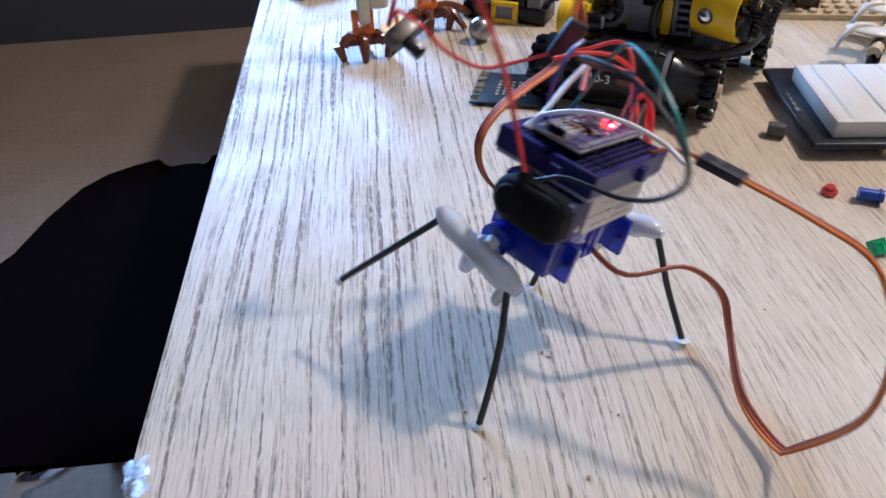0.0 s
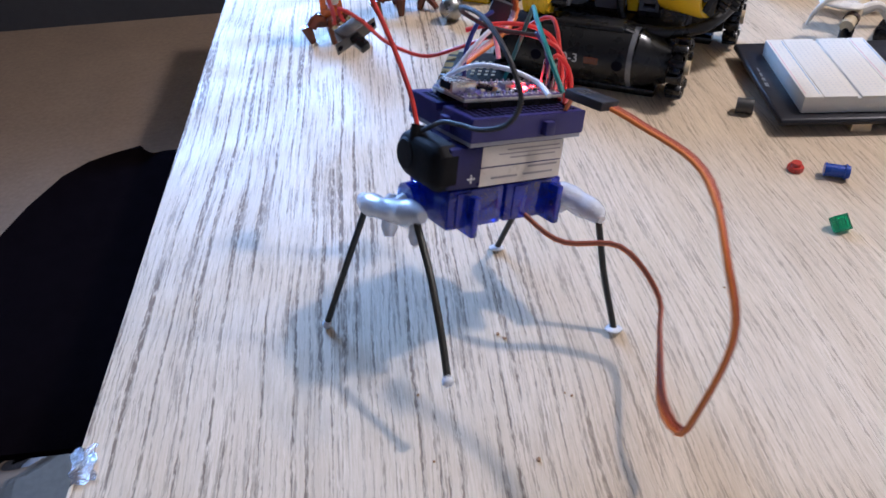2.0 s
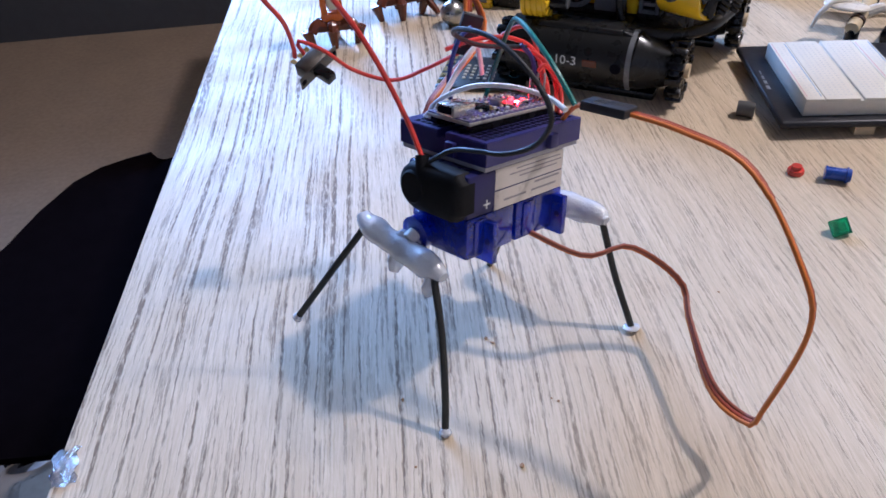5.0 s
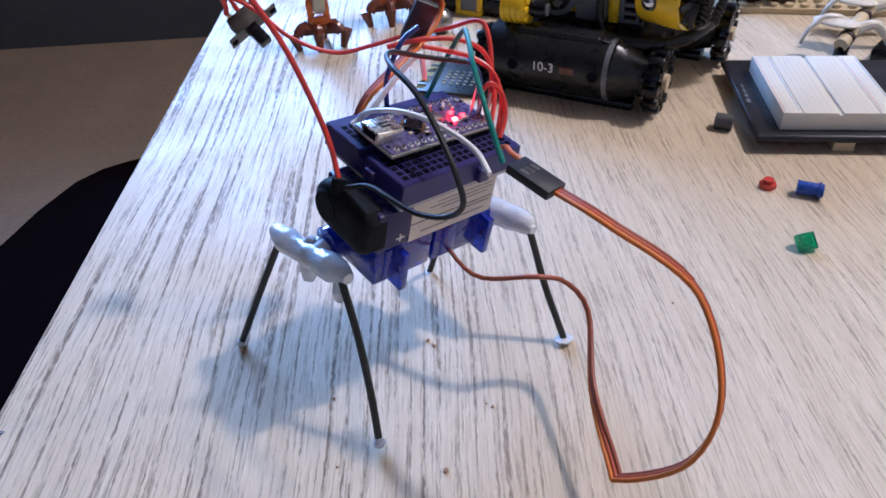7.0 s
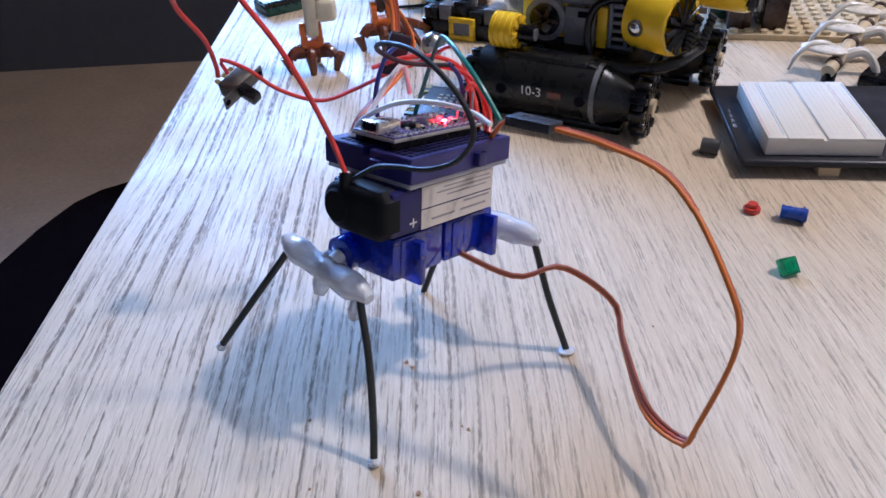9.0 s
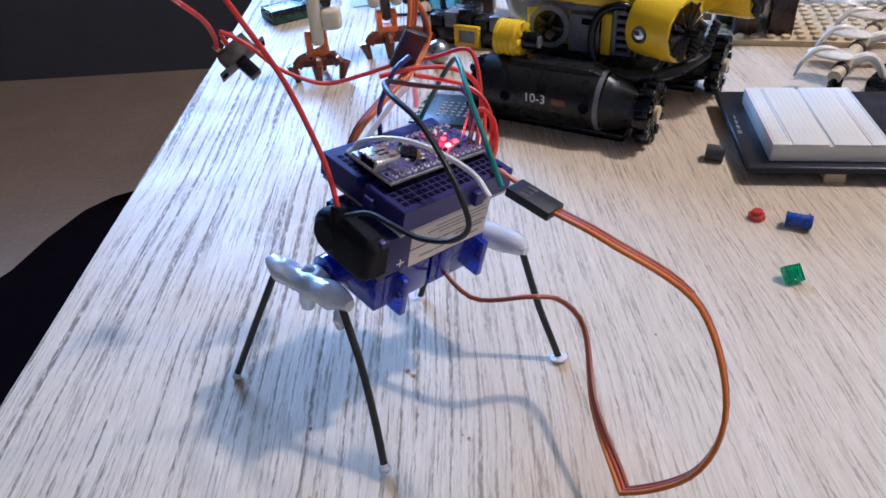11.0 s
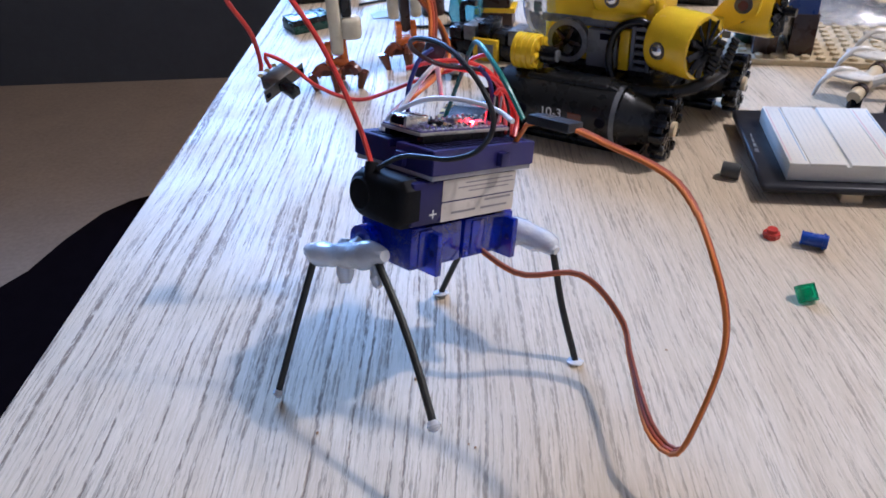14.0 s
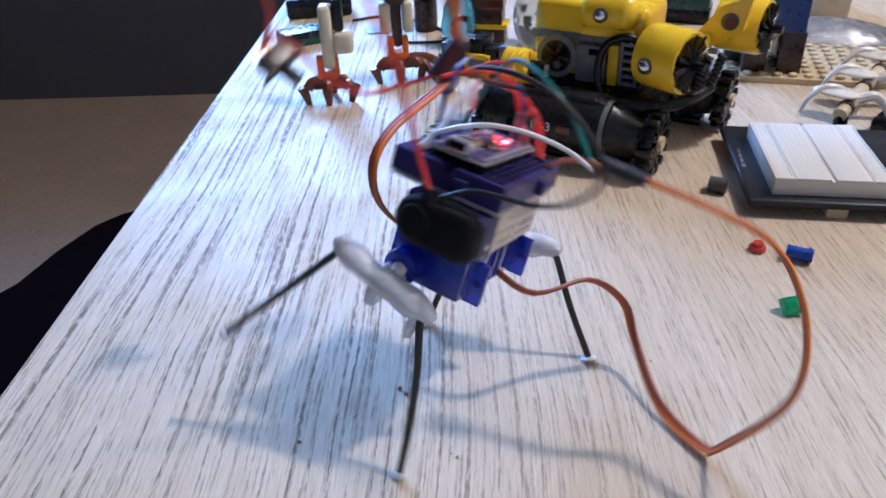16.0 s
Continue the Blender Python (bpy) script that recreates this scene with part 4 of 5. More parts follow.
def submarine():
    """Its own space: x along the pods to the stern, y away, z up."""
    at = pose(0.1065, 0.2010, 0, 0, 0, -31.3)
    sub = tagged(thing("toy_submarine", at), "yellow and dark grey toy brick submarine with two pods", "toy submarine")
    float_pod(sub, 0.0, 0.0)
    float_pod(sub, 0.080, 0.017)
    # the number on the near pod
    cu = bpy.data.curves.new("pod_number", "FONT")
    cu.body, cu.size, cu.extrude = "10-3", 0.0072, 0.0001
    cu.materials.append(WHITEINK)
    num = new("pod_number", cu)
    num.parent = sub
    num.matrix_basis = pose(-0.0648, -0.01695, 0.0200, 90, 0, 0)
    num.data.align_x = "LEFT"
    # hull deck between the pods
    part("deck", box(B(), -0.092, 0.010, 0.0290, -0.004, 0.070, 0.0345, bevel=0.0008), DGREY, sub)
    part("keel", box(B(), -0.086, 0.024, 0.0080, -0.010, 0.058, 0.0290, bevel=0.001), BLACKGLOSS, sub)
    for x in (-0.078, -0.035):
        part("strut", box(B(), x - 0.005, 0.002, 0.030, x + 0.005, 0.078, 0.0365, bevel=0.001), BLACKGLOSS, sub)
    part("stern_arc", tube(B(), [(-0.050, 0.003, 0.0350), (-0.020, 0.002, 0.0350), (-0.002, 0.005, 0.0355), (0.011, 0.016, 0.0375), (0.018, 0.036, 0.0400)], 0.0032, 30, 12), DGREY, sub, "dark curved stern bar", smooth=True)
    # yellow hull
    hull = part("hull", box(B(), -0.083, 0.024, 0.0345, -0.0165, 0.060, 0.0800, bevel=0.005, seg=4), YELLOW, sub, "glossy yellow hull")
    part("hull_stripe", box(B(), -0.0835, 0.0235, 0.0585, -0.0160, 0.0605, 0.0632, bevel=0.0003), LGREY, hull, "dark grey hull stripe")
    part("lower_skirt", box(B(), -0.082, 0.0212, 0.0345, -0.0165, 0.0628, 0.0395, bevel=0.0012), DGREY, hull)
    panel = part("side_panel", box(B(), -0.0542, 0.0193, 0.0375, -0.0368, 0.0242, 0.0585, bevel=0.0008), LGREY, hull, "grey side panel")
    part("panel_slot", box(B(), -0.0465, 0.0189, 0.0535, -0.0388, 0.0197, 0.0568), HOLE, panel)
    part("side_post", box(B(), -0.0355, 0.0200, 0.0375, -0.0298, 0.0242, 0.0600, bevel=0.0006), YELLOW, hull)
    vent = part("vent_back", box(B(), -0.0290, 0.0210, 0.0385, -0.0180, 0.0243, 0.0630, bevel=0.0004), HOLE, hull)
    for x in (-0.0290, -0.0200):
        part("vent_post", box(B(), x, 0.0192, 0.0385, x + 0.0022, 0.0215, 0.0630, bevel=0.0004), LGREY, vent)
    for k in range(6):
        part("vent_slat", box(B(), -0.0268, 0.0192, 0.0385 + 0.0044 * k, -0.0200, 0.0215, 0.0407 + 0.0044 * k, bevel=0.0004), LGREY, vent)
    part("hose", tube(B(), [(-0.0344, 0.0120, 0.0320), (-0.0378, 0.0130, 0.0430), (-0.0380, 0.0140, 0.0540), (-0.0338, 0.0145, 0.0630), (-0.0245, 0.0160, 0.0668), (-0.0180, 0.0190, 0.0640)], 0.0022, 40, 12), BLACKGLOSS, hull, "black bent hose", smooth=True)
    ring = part("port_ring", cyl(B(), (-0.0658, 0.0190, 0.0500), (-0.0658, 0.0245, 0.0500), 0.0122, n=36), LGREY, hull, "grey round port")
    part("port_glass", cyl(B(), (-0.0658, 0.0184, 0.0500), (-0.0658, 0.0192, 0.0500), 0.0090, n=28), BLACKGLOSS, ring)
    part("port_pin", cyl(B(), (-0.0640, 0.0155, 0.0465), (-0.0640, 0.0190, 0.0465), 0.0026, n=14), STEEL, ring)
    for k in range(5):
        a = 0.4 + k * 1.256
        part("port_spoke", box(B(), -0.0010, -0.0006, 0.002, 0.0010, 0.0006, 0.0085, bevel=0.0003, m=Matrix.Translation((-0.0658, 0.0180, 0.0500)) @ Matrix.Rotation(a, 4, "Y")), DKBROWN, ring)
    part("tank_bed", box(B(), -0.0520, 0.0190, 0.0640, -0.0225, 0.0650, 0.0690, bevel=0.0008), YELLOW, hull)
    for y in (0.0255, 0.0600):
        bm = B()
        cyl(bm, (-0.0470, y, 0.0765), (-0.0290, y, 0.0765), 0.0098, n=32, cap=False)
        ball(bm, (-0.0290, y, 0.0765), 0.0098, (0.75, 1, 1), 32, 18)
        ball(bm, (-0.0470, y, 0.0765), 0.0098, (0.75, 1, 1), 32, 18)
        tk = part("tank", bm, YELLOW, hull, "yellow rounded tank", smooth=True)
        stud = part("tank_stud", cyl(B(), (-0.0400, y - 0.0108, 0.0765), (-0.0400, y - 0.0080, 0.0765), 0.0040, n=20), TARNISH, tk, "silver stud")
        part("stud_dome", ball(B(), (-0.0400, y - 0.0107, 0.0765), 0.0030, (1, 0.6, 1)), CHROME, stud, smooth=True)
        part("tank_nozzle", cyl(B(), (-0.0230, y, 0.0765), (-0.0195, y, 0.0765), 0.0038, 0.0032, n=16), YELLOW, tk)
    # clear nose dome
    bm = B()
    ball(bm, (-0.0850, 0.0420, 0.0650), 0.0215, (0.80, 1, 1.1), 32, 20)
    part("nose_dome", bm, CLEAR, sub, "clear bubble canopy", smooth=True)
    # ribbed yellow drum by the nose
    drum = part("drum", cyl(B(), (-0.0885, 0.0030, 0.0470), (-0.0745, 0.0030, 0.0470), 0.0092, n=32), YELLOW, sub, "ribbed yellow drum")
    for k in range(4):
        part("drum_rib", cyl(B(), (-0.0885 + 0.0034 * k, 0.0030, 0.0470), (-0.0862 + 0.0034 * k, 0.0030, 0.0470), 0.0099, n=32), YELLOW, drum)
    for k in range(8):
        m = Matrix.Translation((-0.0745, 0.0030, 0.0470)) @ Matrix.Rotation(k * math.pi / 4, 4, "X")
        part("drum_tooth", box(B(), 0.0, -0.0015, 0.0045, 0.0012, 0.0015, 0.0094, bevel=0.0004, m=m), YELLOW, drum)
    part("drum_axle", cyl(B(), (-0.0745, 0.0030, 0.0465), (-0.0645, 0.0030, 0.0465), 0.0048, n=20), BLACKGLOSS, drum)
    part("axle_end", cyl(B(), (-0.0647, 0.0030, 0.0465), (-0.0638, 0.0030, 0.0465), 0.0034, n=16), LGREY, drum)
    # ducted thrusters at the stern
    thruster(sub, 0.0220, 0.0572, 0.0168, -0.0140, -18)
    thruster(sub, 0.0730, 0.0650, 0.0150, 0.0100, -8)
    # tail boom, fin and chains
    part("tail_boom", box(B(), -0.0180, 0.0385, 0.0565, 0.0120, 0.0500, 0.0655, bevel=0.0012), YELLOW, sub, "yellow tail boom")
    part("tail_stripe", box(B(), -0.0120, 0.0380, 0.0570, 0.0180, 0.0388, 0.0605, bevel=0.0003), LGREY, sub)
    bm = B()
    prof = [(0.0040, 0.0650), (0.0146, 0.0800), (0.0258, 0.0850), (0.0300, 0.0850), (0.0278, 0.0680), (0.0111, 0.0575), (0.0040, 0.0590)]
    a = [bm.verts.new((x, 0.0460, z)) for x, z in prof]
    b = [bm.verts.new((x, 0.0525, z)) for x, z in prof]
    bm.faces.new(a)
    bm.faces.new(b)
    for k in range(len(prof)):
        bm.faces.new((a[k], a[(k + 1) % len(prof)], b[(k + 1) % len(prof)], b[k]))
    bmesh.ops.recalc_face_normals(bm, faces=bm.faces[:])
    bmesh.ops.bevel(bm, geom=bm.edges[:], offset=0.0004, segments=2, affect="EDGES")
    fin = part("tail_fin", bm, YELLOW, sub, "yellow tail fin with round badge")
    badge = part("badge", cyl(B(), (0.0205, 0.0454, 0.0728), (0.0205, 0.0461, 0.0728), 0.0046, n=28), TARNISH, fin, "grey round badge")
    part("badge_mark", cyl(B(), (0.0205, 0.0451, 0.0724), (0.0205, 0.0455, 0.0724), 0.0026, n=16), BROWNP, badge)
    for x0, y_ in ((0.0150, 0.0180), (0.0205, 0.0230)):
        for k in range(7):
            m = Matrix.Translation((x0 + 0.0006 * k, y_, 0.0450 + 0.0027 * k)) @ Matrix.Rotation(0.5, 4, "Y")
            part("chain_link", box(B(), -0.0024, -0.0014, -0.0011, 0.0024, 0.0014, 0.0011, bevel=0.0005, m=m), DGREY, sub)


submarine()


def clawed_leg(x, y, rz, tall):
    """A toy creature's leg: brown claw foot, orange ankle, cream shin."""
    t = tagged(thing("toy_creature", pose(x, y, 0, 0, 0, rz)), "toy creature with brown claw foot and orange ankle", "toy creature", "clawed toy creatures")
    foot = part("claw_foot", box(B(), -0.0120, -0.0060, 0.0085, 0.0120, 0.0070, 0.0155, bevel=0.0022, seg=3), BROWNP, t)
    for dx, dy, tilt_ in ((-0.0150, -0.0070, -16), (-0.0010, -0.0125, 0), (0.0140, -0.0070, 16), (0.0010, 0.0110, 0)):
        m = Matrix.Translation((dx, dy, 0.0)) @ Matrix.Rotation(radians(tilt_), 4, "Y")
        bm = B()
        cyl(bm, (0, 0, 0.0002), (0, 0, 0.0125), 0.0021, 0.0040, n=8)
        bmesh.ops.transform(bm, matrix=m, verts=bm.verts[:])
        part("claw", bm, BROWNP, foot, smooth=False)
        part("toe", tube(B(), [(dx * 0.4, dy * 0.4, 0.0125), (dx * 0.75, dy * 0.75, 0.0145), (dx, dy, 0.0105)], 0.0036, 8, 8), BROWNP, foot, smooth=True)
    part("ankle", box(B(), -0.0075, -0.0045, 0.0150, 0.0075, 0.0050, 0.0205, bevel=0.0010), ORANGEP, t, "bright orange ankle")
    for s_ in (-1, 1):
        bm = B()
        box(bm, s_ * 0.0052 - 0.0020, -0.0042, 0.0195, s_ * 0.0052 + 0.0020, 0.0045, 0.0275, bevel=0.0009)
        cyl(bm, (s_ * 0.0052 - 0.0020, 0, 0.0275), (s_ * 0.0052 + 0.0020, 0, 0.0275), 0.0042, n=16)
        part("ankle_ear", bm, ORANGEP, t)
    part("ankle_pin", ball(B(), (0, 0, 0.0275), 0.0040), DKBROWN, t, smooth=True)
    if tall:
        part("shin", box(B(), -0.0030, -0.0055, 0.0225, 0.0058, 0.0075, 0.0640, bevel=0.0028, seg=3), CREAM, t, "cream shin plate", smooth=True)
        part("calf", box(B(), 0.0050, -0.0060, 0.0320, 0.0185, 0.0060, 0.0470, bevel=0.0035, seg=3), CREAM, t, smooth=True)
        part("knee", box(B(), 0.0060, -0.0040, 0.0470, 0.0130, 0.0040, 0.0680, bevel=0.002), BLACKGLOSS, t)
    else:
        part("shin", box(B(), -0.0035, -0.0040, 0.0275, 0.0035, 0.0040, 0.0600, bevel=0.002), DKBROWN, t)
        for s_ in (-1, 1):
            part("shin_plate", box(B(), s_ * 0.0080 - 0.0038, -0.0055, 0.0340, s_ * 0.0080 + 0.0038, 0.0050, 0.0560, bevel=0.0026, seg=3), CREAM, t, smooth=True)
        part("knee", ball(B(), (0, 0, 0.0610), 0.0090), DKBROWN, t, smooth=True)
        part("tail_claw", tube(B(), [(0.006, 0.0, 0.0120), (0.016, -0.004, 0.0130), (0.022, -0.012, 0.0060), (0.024, -0.016, 0.0022)], 0.0035, 14, 8, taper=lambda u: 1.1 - 0.55 * u), BROWNP, t, smooth=True)
        part("tail_claw", tube(B(), [(0.004, 0.006, 0.0120), (0.020, 0.010, 0.0110), (0.032, 0.010, 0.0060), (0.036, 0.009, 0.0030)], 0.0040, 14, 8, taper=lambda u: 1.1 - 0.4 * u), BROWNP, t, smooth=True)


clawed_leg(-0.0835, 0.3260, 4, True)
clawed_leg(-0.0385, 0.3640, 12, False)


def bone_creature():
    """Its own space: x along the spine, y to the ribs' side, z up."""
    t = tagged(thing("toy_skeleton", pose(0.2240, 0.2400, 0, 0, 0, 46)), "tan and white toy skeleton with curved ribs", "toy skeleton")
    part("spine", tube(B(), [(0.0, 0, 0.014), (0.030, 0, 0.021), (0.065, 0, 0.027), (0.110, 0, 0.032)], 0.0040, 30, 12), TAN, t, "tan jointed spine", smooth=True)
    for x, z in ((0.008, 0.0160), (0.032, 0.0214), (0.056, 0.0255), (0.080, 0.0290)):
        part("spine_ring", cyl(B(), (x - 0.0014, 0, z - 0.0003), (x + 0.0014, 0, z + 0.0003), 0.0046, n=16), DKBROWN, t)
    for x, z in ((0.018, 0.0185), (0.044, 0.0237), (0.070, 0.0277)):
        part("rib", tube(B(), [(x, 0.002, z), (x - 0.003, 0.008, z + 0.005), (x - 0.009, 0.015, z + 0.006), (x - 0.016, 0.020, z + 0.000), (x - 0.019, 0.022, z - 0.008)], 0.0026, 24, 10, taper=lambda u: 1.1 - 0.75 * u), BONE, t, "curved white rib", smooth=True)
        part("rib", tube(B(), [(x, -0.002, z), (x + 0.006, -0.010, z + 0.002), (x + 0.008, -0.018, z - 0.006), (x + 0.006, -0.022, z - 0.016)], 0.0032, 24, 10, taper=lambda u: 1.1 - 0.6 * u), BONE, t, "curved white rib", smooth=True)
        bm = B()
        ball(bm, (x - 0.006, 0.0085, z + 0.0040), 0.0105, (0.75, 1.25, 0.20), 22, 12)
        part("rib_plate", bm, BONE, t, smooth=True)
    part("black_body", box(B(), 0.018, -0.045, 0.0, 0.110, -0.012, 0.010, bevel=0.003), BLACKGLOSS, t, "black toy base")
    for k in range(5):
        part("joint", ball(B(), (0.026 + 0.017 * k, -0.030 + 0.004 * (k % 2), 0.011), 0.0055), DKBROWN if k % 2 else LGREY, t, smooth=True)
    part("support", cyl(B(), (0.004, 0, 0.0), (0.004, 0, 0.013), 0.004, n=12), BLACKGLOSS, t)


bone_creature()


def brick_building():
    at = pose(0.200, 0.337, 0, 0, 0, -14)
    bp = tagged(thing("toy_baseplate", at), "tan studded toy baseplate lying on the table", "baseplate")
    part("plate", box(B(), -0.010, 0.0, 0.0, 0.170, 0.110, 0.0040, bevel=0.0004), TAN, bp)
    for i in range(18):
        for j in range(11):
            if j > 0 and 0 <= i < 5:
                if j > 5:
                    continue
            me = STUD
            o = new("stud", me)
            o.parent = bp
            o.matrix_basis = pose(-0.005 + i * U, 0.005 + j * U, 0.0039)
    b = tagged(thing("toy_building", at), "dark blue toy wall standing on brown pillars", "toy building")
    for x0 in (0.001, 0.024):
        part("pillar", box(B(), x0, 0.010, 0.0040, x0 + 0.0155, 0.050, 0.0330, bevel=0.0003), DKBROWN, b)
    part("wall_block", box(B(), 0.0095, 0.008, 0.0330, 0.0375, 0.052, 0.1100, bevel=0.0004), BLUEP, b, "dark blue brick block")
    part("green_leaf", box(B(), -0.010, 0.030, 0.0040, 0.006, 0.040, 0.0200, bevel=0.002), GREENBOX, b)


_b = B()
cyl(_b, (0, 0, 0), (0, 0, 0.0022), 0.0030, n=10)
STUD = bpy.data.meshes.new("stud")
_b.to_mesh(STUD)
_b.free()
STUD.materials.append(TAN)
brick_building()


def background_clutter():
    # plastic bag
    bm = B()
    n = 16
    rnd = random.Random(12)
    vs = [bm.verts.new((0.09 * (i / n - 0.5), 0.06 * (j / n - 0.5), 0.004 + 0.012 * (1 - (2 * i / n - 1) ** 2) * (1 - (2 * j / n - 1) ** 2) + 0.005 * abs(noise.noise(Vector((i * 0.35, j * 0.35, 3)))) + 0.0006 * rnd.random())) for j in range(n + 1) for i in range(n + 1)]
    for j in range(n):
        for i in range(n):
            bm.faces.new((vs[j * (n + 1) + i], vs[j * (n + 1) + i + 1], vs[(j + 1) * (n + 1) + i + 1], vs[(j + 1) * (n + 1) + i]))
    bmesh.ops.solidify(bm, geom=bm.faces[:], thickness=0.0002)
    tagged(part("plastic_bag", bm, BAGM), "crumpled clear plastic bag on the table", "bag").matrix_basis = pose(0.300, 0.425, 0.0, 0, 0, -20)
    o = tagged(part("cream_box", box(B(), -0.022, -0.012, 0, 0.022, 0.030, 0.035, bevel=0.002), CREAM), "small plain cream box on the table", "box")
    o.matrix_basis = pose(0.322, 0.498, 0, 0, 0, -20)
    st = tagged(thing("black_stand", pose(0.372, 0.432, 0)), "thin black bent stand on the table", "stand")
    part("upright", box(B(), -0.004, -0.004, 0, 0.004, 0.004, 0.060, bevel=0.001), BLACKGLOSS, st)
    part("arm", tube(B(), [(0, 0, 0.058), (-0.02, 0.02, 0.050), (-0.05, 0.05, 0.030), (-0.06, 0.07, 0.003)], 0.0028, 20, 8), BLACKGLOSS, st, smooth=True)
    # small case with a green board
    c = tagged(thing("parts_case", pose(-0.126, 0.462, 0, 0, 0, 32) @ Matrix.Diagonal((0.62, 0.62, 0.7, 1))), "dark green open parts case with clear lid", "case")
    part("tray", box(B(), -0.030, -0.022, 0, 0.030, 0.022, 0.012, bevel=0.002), GREENBOX, c)
    part("lid", box(B(), -0.029, -0.021, 0.0122, 0.029, 0.021, 0.0150, bevel=0.001), GREENBOX, c, "dark lid")
    part("rim", box(B(), -0.031, -0.023, 0.010, 0.031, -0.0215, 0.0165, bevel=0.0006), BLACKGLOSS, c)
    c2 = tagged(part("black_case", box(B(), -0.030, -0.020, 0, 0.030, 0.020, 0.018, bevel=0.003), BLACKGLOSS), "small black plastic case on the table", "case")
    c2.matrix_basis = pose(-0.125, 0.555, 0, 0, 0, 10)
    p = tagged(part("paper_slip", box(B(), -0.014, -0.009, 0, 0.014, 0.009, 0.0006), SILK), "white paper slip lying on the table", "paper")
    p.matrix_basis = pose(-0.062, 0.490, 0.0002, 0, 0, 15)
    w = tagged(part("loose_wire", tube(B(), [(-0.05, 0.45, 0.0012), (-0.02, 0.447, 0.0012), (0.0, 0.455, 0.0012), (-0.02, 0.50, 0.0012), (-0.06, 0.53, 0.0012), (-0.09, 0.52, 0.0012)], 0.0011, 40, 8), BLACKW, smooth=True), "thin dark wire lying on the table", "wire")
    # dark printed circuit board behind the robot
    mb = tagged(thing("circuit_board", pose(0.008, 0.252, 0.0, 0, 0, -18)), "flat black circuit board with gold edge contacts", "circuit board")
    part("board", box(B(), -0.026, -0.021, 0.0012, 0.026, 0.021, 0.0028, bevel=0.0006), PCBDARK, mb)
    for k in range(5):
        part("edge_contact", box(B(), -0.0258, -0.018 + k * 0.0086, 0.0027, -0.0205, -0.0125 + k * 0.0086, 0.0030), GOLD, mb)
    for i in range(5):
        for j in range(5):
            part("light_dot", box(B(), -0.012 + i * 0.0042, -0.010 + j * 0.0042, 0.0027, -0.0100 + i * 0.0042, -0.0085 + j * 0.0042, 0.0033), CREAM, mb)
    part("blue_outline", tube(B(), mm([(14, -3, 2.9), (19, -6, 2.9), (22, -1, 2.9), (18, 3, 2.9), (14, 0, 2.9)]), 0.0005, 20, 6), TBLUE, mb)
    for x, y in ((-0.018, -0.016), (0.018, 0.016)):
        part("board_foot", cyl(B(), (x, y, 0), (x, y, 0.0014), 0.003, n=12), BLACKGLOSS, mb)
    # little mechanical model
    mm_ = tagged(thing("toy_mechanism", pose(0.022, 0.379, 0, 0, 0, -30)), "black and grey toy mechanism with yellow frame", "toy mechanism")
    part("block", box(B(), -0.030, -0.012, 0, 0.034, 0.012, 0.012, bevel=0.001), BLACKGLOSS, mm_)
    for k in range(5):
        part("brick", box(B(), -0.028 + k * 0.012, -0.011, 0.012, -0.018 + k * 0.012, 0.009, 0.020 + 0.003 * (k % 3), bevel=0.0006), (DGREY, LGREY, BLACKGLOSS)[k % 3], mm_)
    bm = B()
    for bx in ((-0.006, -0.016, 0.0, 0.014, -0.012, 0.0035), (-0.006, -0.016, 0.0125, 0.014, -0.012, 0.016), (-0.006, -0.016, 0.0035, -0.0025, -0.012, 0.0125), (0.0105, -0.016, 0.0035, 0.014, -0.012, 0.0125)):
        box(bm, *bx, bevel=0.0006)
    part("yellow_frame", bm, YELLOW, mm_, "yellow rectangular frame")
    part("frame_panel", box(B(), -0.0026, -0.0145, 0.0034, 0.0106, -0.013, 0.0126), LGREY, mm_)
    part("axle", cyl(B(), (-0.032, 0.0, 0.018), (0.040, 0.0, 0.018), 0.0026, n=12), DGREY, mm_)
    part("grey_ball", ball(B(), (0.0, -0.050, 0.0085), 0.0085), STEEL, mm_, smooth=True)
    part("arm", tube(B(), mm([(-24, 4, 14), (-26, 6, 30), (-22, 6, 34), (-14, 6, 34)]), 0.0024, 16, 8), BLACKGLOSS, mm_, smooth=True)
    # clear blue crystal
    bm = B()
    prof = [(0.0, 0.0085), (0.012, 0.0120), (0.026, 0.0095), (0.036, 0.0025)]
    rings = [[bm.verts.new((r * math.cos(math.pi * k / 3), r * 0.8 * math.sin(math.pi * k / 3), z)) for k in range(6)] for z, r in prof]
    for a, b in zip(rings, rings[1:]):
        for k in range(6):
            bm.faces.new((a[k], a[(k + 1) % 6], b[(k + 1) % 6], b[k]))
    bm.faces.new(rings[0])
    bm.faces.new(rings[-1])
    bmesh.ops.recalc_face_normals(bm, faces=bm.faces[:])
    tagged(part("toy_crystal", bm, TBLUE), "clear light blue faceted toy crystal", "toy crystal").matrix_basis = pose(0.006, 0.440, 0.0, 0, 0, 15) @ Matrix.Diagonal((1.25, 1.25, 1.25, 1))
    # ball-shaped head and brick figure behind
    bh = tagged(thing("black_dome", pose(-0.022, 0.488, 0)), "round black dome on a dark foot", "toy part")
    part("dome", ball(B(), (0, 0, 0.045), 0.022), BLACKGLOSS, bh, smooth=True)
    part("foot", cyl(B(), (0, 0, 0), (0, 0, 0.026), 0.010, n=16), DKBROWN, bh)
    br = tagged(thing("brick_stack", pose(0.030, 0.452, 0, 0, 0, -12)), "stack of brown, yellow and tan toy bricks", "toy bricks")
    z = 0.0
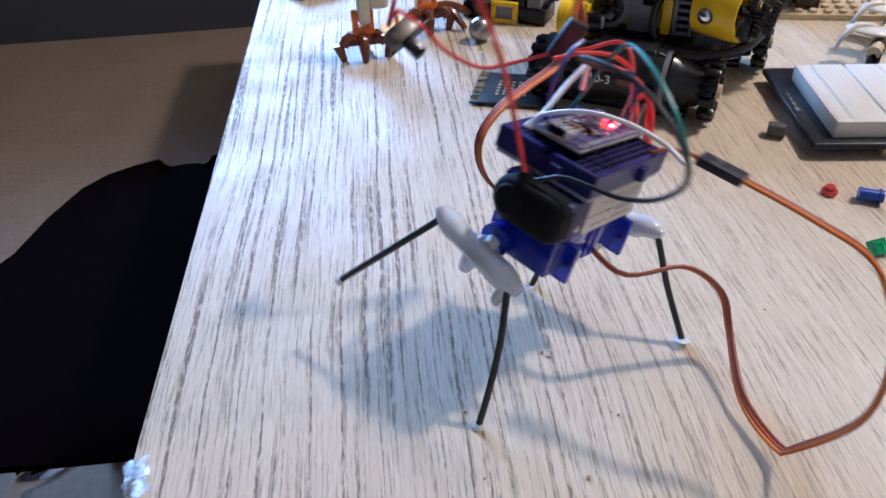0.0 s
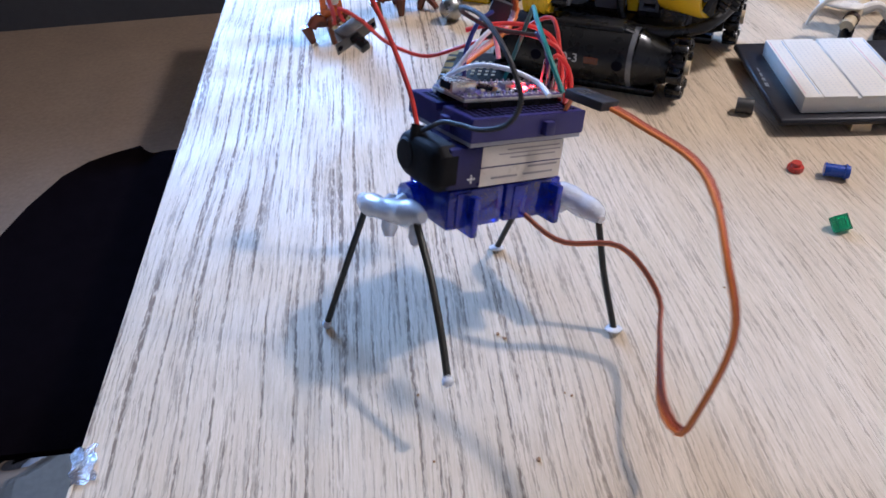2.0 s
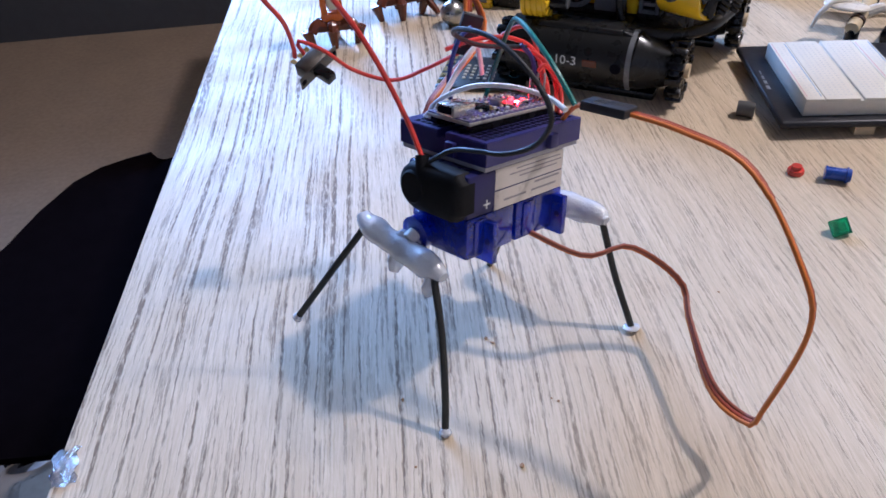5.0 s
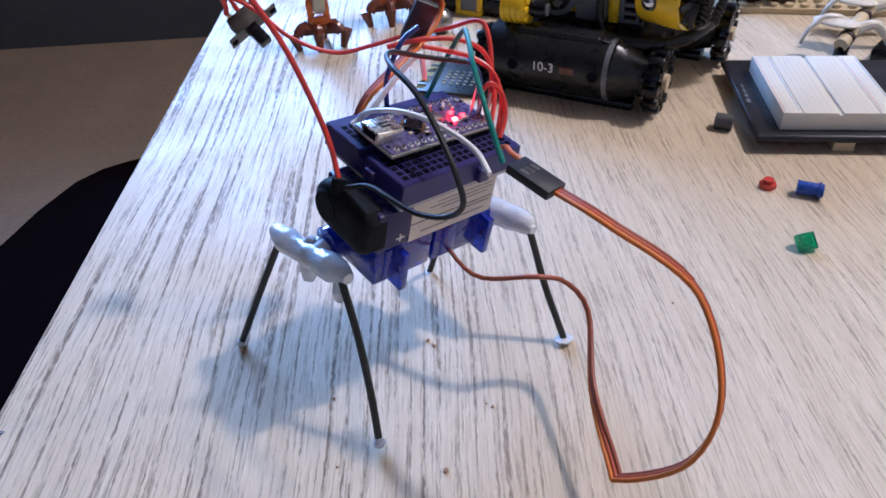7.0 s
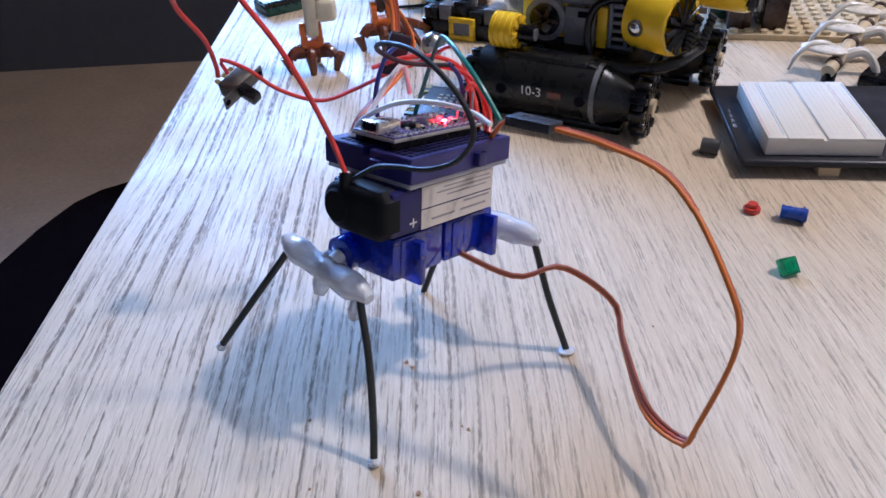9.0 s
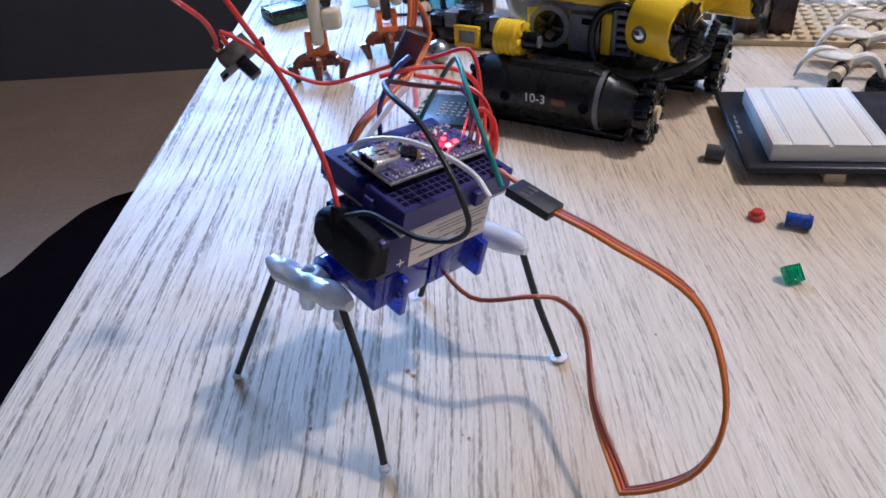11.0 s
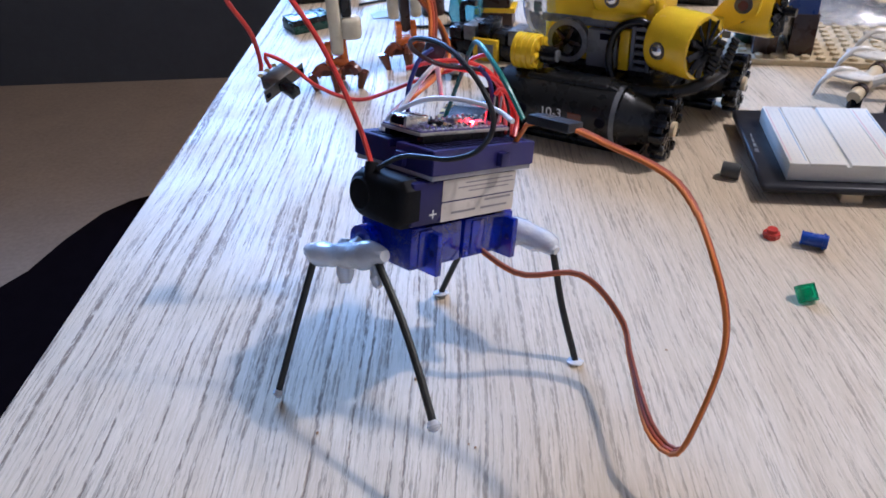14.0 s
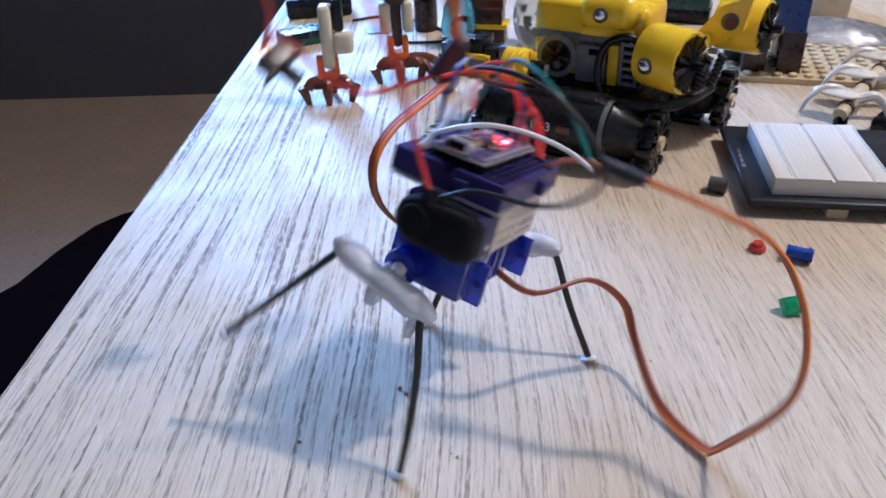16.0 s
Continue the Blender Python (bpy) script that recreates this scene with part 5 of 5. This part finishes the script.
    for k, (m_, h, w) in enumerate(((DKBROWN, 0.0115, 0.03), (YELLOW, 0.0040, 0.034), (DKBROWN, 0.0115, 0.026), (BROWNP, 0.0115, 0.028), (TAN, 0.0115, 0.020))):
        part("brick", studs(box(B(), -w / 2, -0.010, z, w / 2, 0.010, z + h, bevel=0.0003), -w / 2, -0.010, int(w / U), 2, z + h), m_, br)
        z += h
    lf = tagged(thing("toy_plant", pose(0.098, 0.425, 0, 0, 0, 20)), "pale yellow and green toy plant pieces", "toy plant")
    rnd = random.Random(3)
    for k in range(9):
        a = k * 2.4
        part("leaf", box(B(), 0.002, -0.003, 0.0, 0.017, 0.003, 0.003, bevel=0.0012, m=Matrix.Translation((0, 0, 0.010 + 0.005 * k)) @ Matrix.Rotation(a, 4, "Z") @ Matrix.Rotation(radians(-25), 4, "Y")), CREAM if k % 3 else GREENBOX, lf)
    part("stem", cyl(B(), (0, 0, 0), (0, 0, 0.055), 0.003, n=10), GREENBOX, lf)
    # dark bricks heaped behind the submarine
    db = tagged(thing("dark_brick_block", pose(0.196, 0.500, 0, 0, 0, -22)), "block of black and dark green toy bricks", "toy bricks")
    z = 0.0
    for k, (m_, w, dx) in enumerate(((BLACKGLOSS, 0.060, 0.0), (GREENBOX, 0.050, 0.004), (DGREY, 0.060, -0.003), (GREENBOX, 0.040, 0.006), (BLACKGLOSS, 0.030, -0.004))):
        part("brick", studs(box(B(), dx - w / 2, -0.015, z, dx + w / 2, 0.015, z + 0.0115, bevel=0.0004), dx - w / 2, -0.015, int(w / U), 3, z + 0.0115), m_, db)
        z += 0.0115
    gb = tagged(part("green_brick", studs(box(B(), -0.015, -0.010, 0, 0.015, 0.010, 0.0115, bevel=0.0003), -0.015, -0.010, 3, 2, 0.0115), GREENBOX), "dark green studded toy brick", "toy brick")
    gb.matrix_basis = pose(0.160, 0.400, 0, 0, 0, -25)


background_clutter()

# ---- the gait: front and rear servo each swing between two angles, four steps to a cycle ----
EARLY = {"C": (-10.9, 17.0, 78.6, 10.1, 15.0, 43.5), "A1": (-25.9, 27.8, 79.8, -8.0, 12.5, 33.6), "A2": (-29.0, 35.5, 82.7, -7.6, 14.4, 24.8), "B": (-27.7, 17.7, 72.6, 9.1, 7.0, 32.8)}
LATE = {"C": (12.3, 18.5, 78.0, 12.1, 15.6, 61.0), "A1": (-4.4, 23.9, 79.4, -5.0, 13.1, 51.7), "A2": (-10.6, 31.2, 82.5, -6.2, 15.3, 42.9), "B": (-7.4, 13.2, 71.6, 10.9, 6.8, 48.2)}
FRONT_TURN = {"C": -31.5, "A1": -28.4, "A2": 0.0, "B": -3.2}
REAR_TURN = {"C": -20.8, "A1": -2.4, "A2": 0.0, "B": -18.5}
# a hold: from, to, state, cycle
HOLDS = [(0.07, 0.72, "C", 0), (1.0, 1.68, "A1", 0), (2.08, 2.73, "A2", 0), (2.95, 3.70, "B", 0),
         (4.08, 4.72, "C", 1), (5.0, 5.68, "A1", 1), (6.05, 6.73, "A2", 1), (6.95, 7.72, "B", 1),
         (8.03, 8.70, "C", 2), (8.98, 9.68, "A1", 2), (10.02, 10.73, "A2", 2), (10.95, 11.70, "B", 2),
         (12.03, 12.68, "C", 3), (12.95, 13.70, "A1", 3), (14.0, 14.72, "A2", 3), (14.93, 15.72, "B", 3)]


# where the second and third cycle stand: x, y and heading
SECOND = {"C": (-4.1, 16.2, 47.4), "A1": (-20.0, 24.0, 39.0), "A2": (-26.8, 30.6, 28.0), "B": (-24.7, 10.6, 38.9)}
THIRD = {"C": (3.9, 16.0, 56.3), "A1": (-13.5, 21.8, 45.4), "A2": (-19.0, 30.0, 36.0), "B": (-16.4, 12.6, 43.6)}


def body_at(state, cycle):
    e, l = EARLY[state], LATE[state]
    stops = [e]
    for k, mid in ((1 / 3, SECOND[state]), (2 / 3, THIRD[state])):
        v = [p + (q - p) * k for p, q in zip(e, l)]
        v[0], v[1], v[5] = mid
        stops.append(v)
    stops.append(l)
    i = min(int(cycle), 2)
    u = min(cycle - i, 1.4)
    return [p + (q - p) * u for p, q in zip(stops[i], stops[i + 1])]


def mixed(a, b, u):
    return [p + (q - p) * u for p, q in zip(a, b)]


def body_pose(v):
    return pose(v[0] / 1000, v[1] / 1000, v[2] / 1000, *v[3:])


def horn_pose(hub, axis, deg):
    return Matrix.Translation(hub) @ Matrix.Rotation(radians(deg), 4, Vector(axis).normalized())


def key_list():
    """Times, body values and the state mix (state, state, share) for every key."""
    keys = [(0.0, mixed(body_at("A1", 0), body_at("C", 0), 0.88), ("A1", "C", 0.88))]
    for n, (t0, t1, s, c) in enumerate(HOLDS):
        v = body_at(s, c)
        keys += [(t0, v, (s, s, 0)), (t1, v, (s, s, 0))]
        if s == "B":
            nxt = body_at("C", c + 1)
            mid = mixed(body_at("A1", c + 0.5), nxt, 0.25)
            keys.append((t1 + 0.16, mid, ("A1", "C", 0.25)))
            if c == 3:
                keys.append((16.0, mixed(mid, nxt, 0.84), ("A1", "C", 0.88)))
    return keys


def motions():
    keys = key_list()
    walk(ROBOT, [(t, body_pose(v)) for t, v, _ in keys])
    for horn, turn, hub, axis in ((FRONT, FRONT_TURN, (-0.0123, 0.0248, -0.0303), (-1, -0.05, 0.005)), (REAR, REAR_TURN, (0.055, 0.0108, -0.0308), (1, -0.139, 0.009))):
        walk(horn, [(t, horn_pose(hub, axis, turn[a] + (turn[b] - turn[a]) * u)) for t, _, (a, b, u) in keys])
    for pieces, loops, flat in ((CABLE, LOOPS, front_flat), (REAR_CABLE, REAR_LOOPS, rear_flat)):
        shapes = {s: chain(loops[s], len(pieces), flat) for s in loops}
        for i, o in enumerate(pieces):
            walk(o, [(t, shapes[a][i].lerp(shapes[b][i], u)) for t, _, (a, b, u) in keys])


motions()
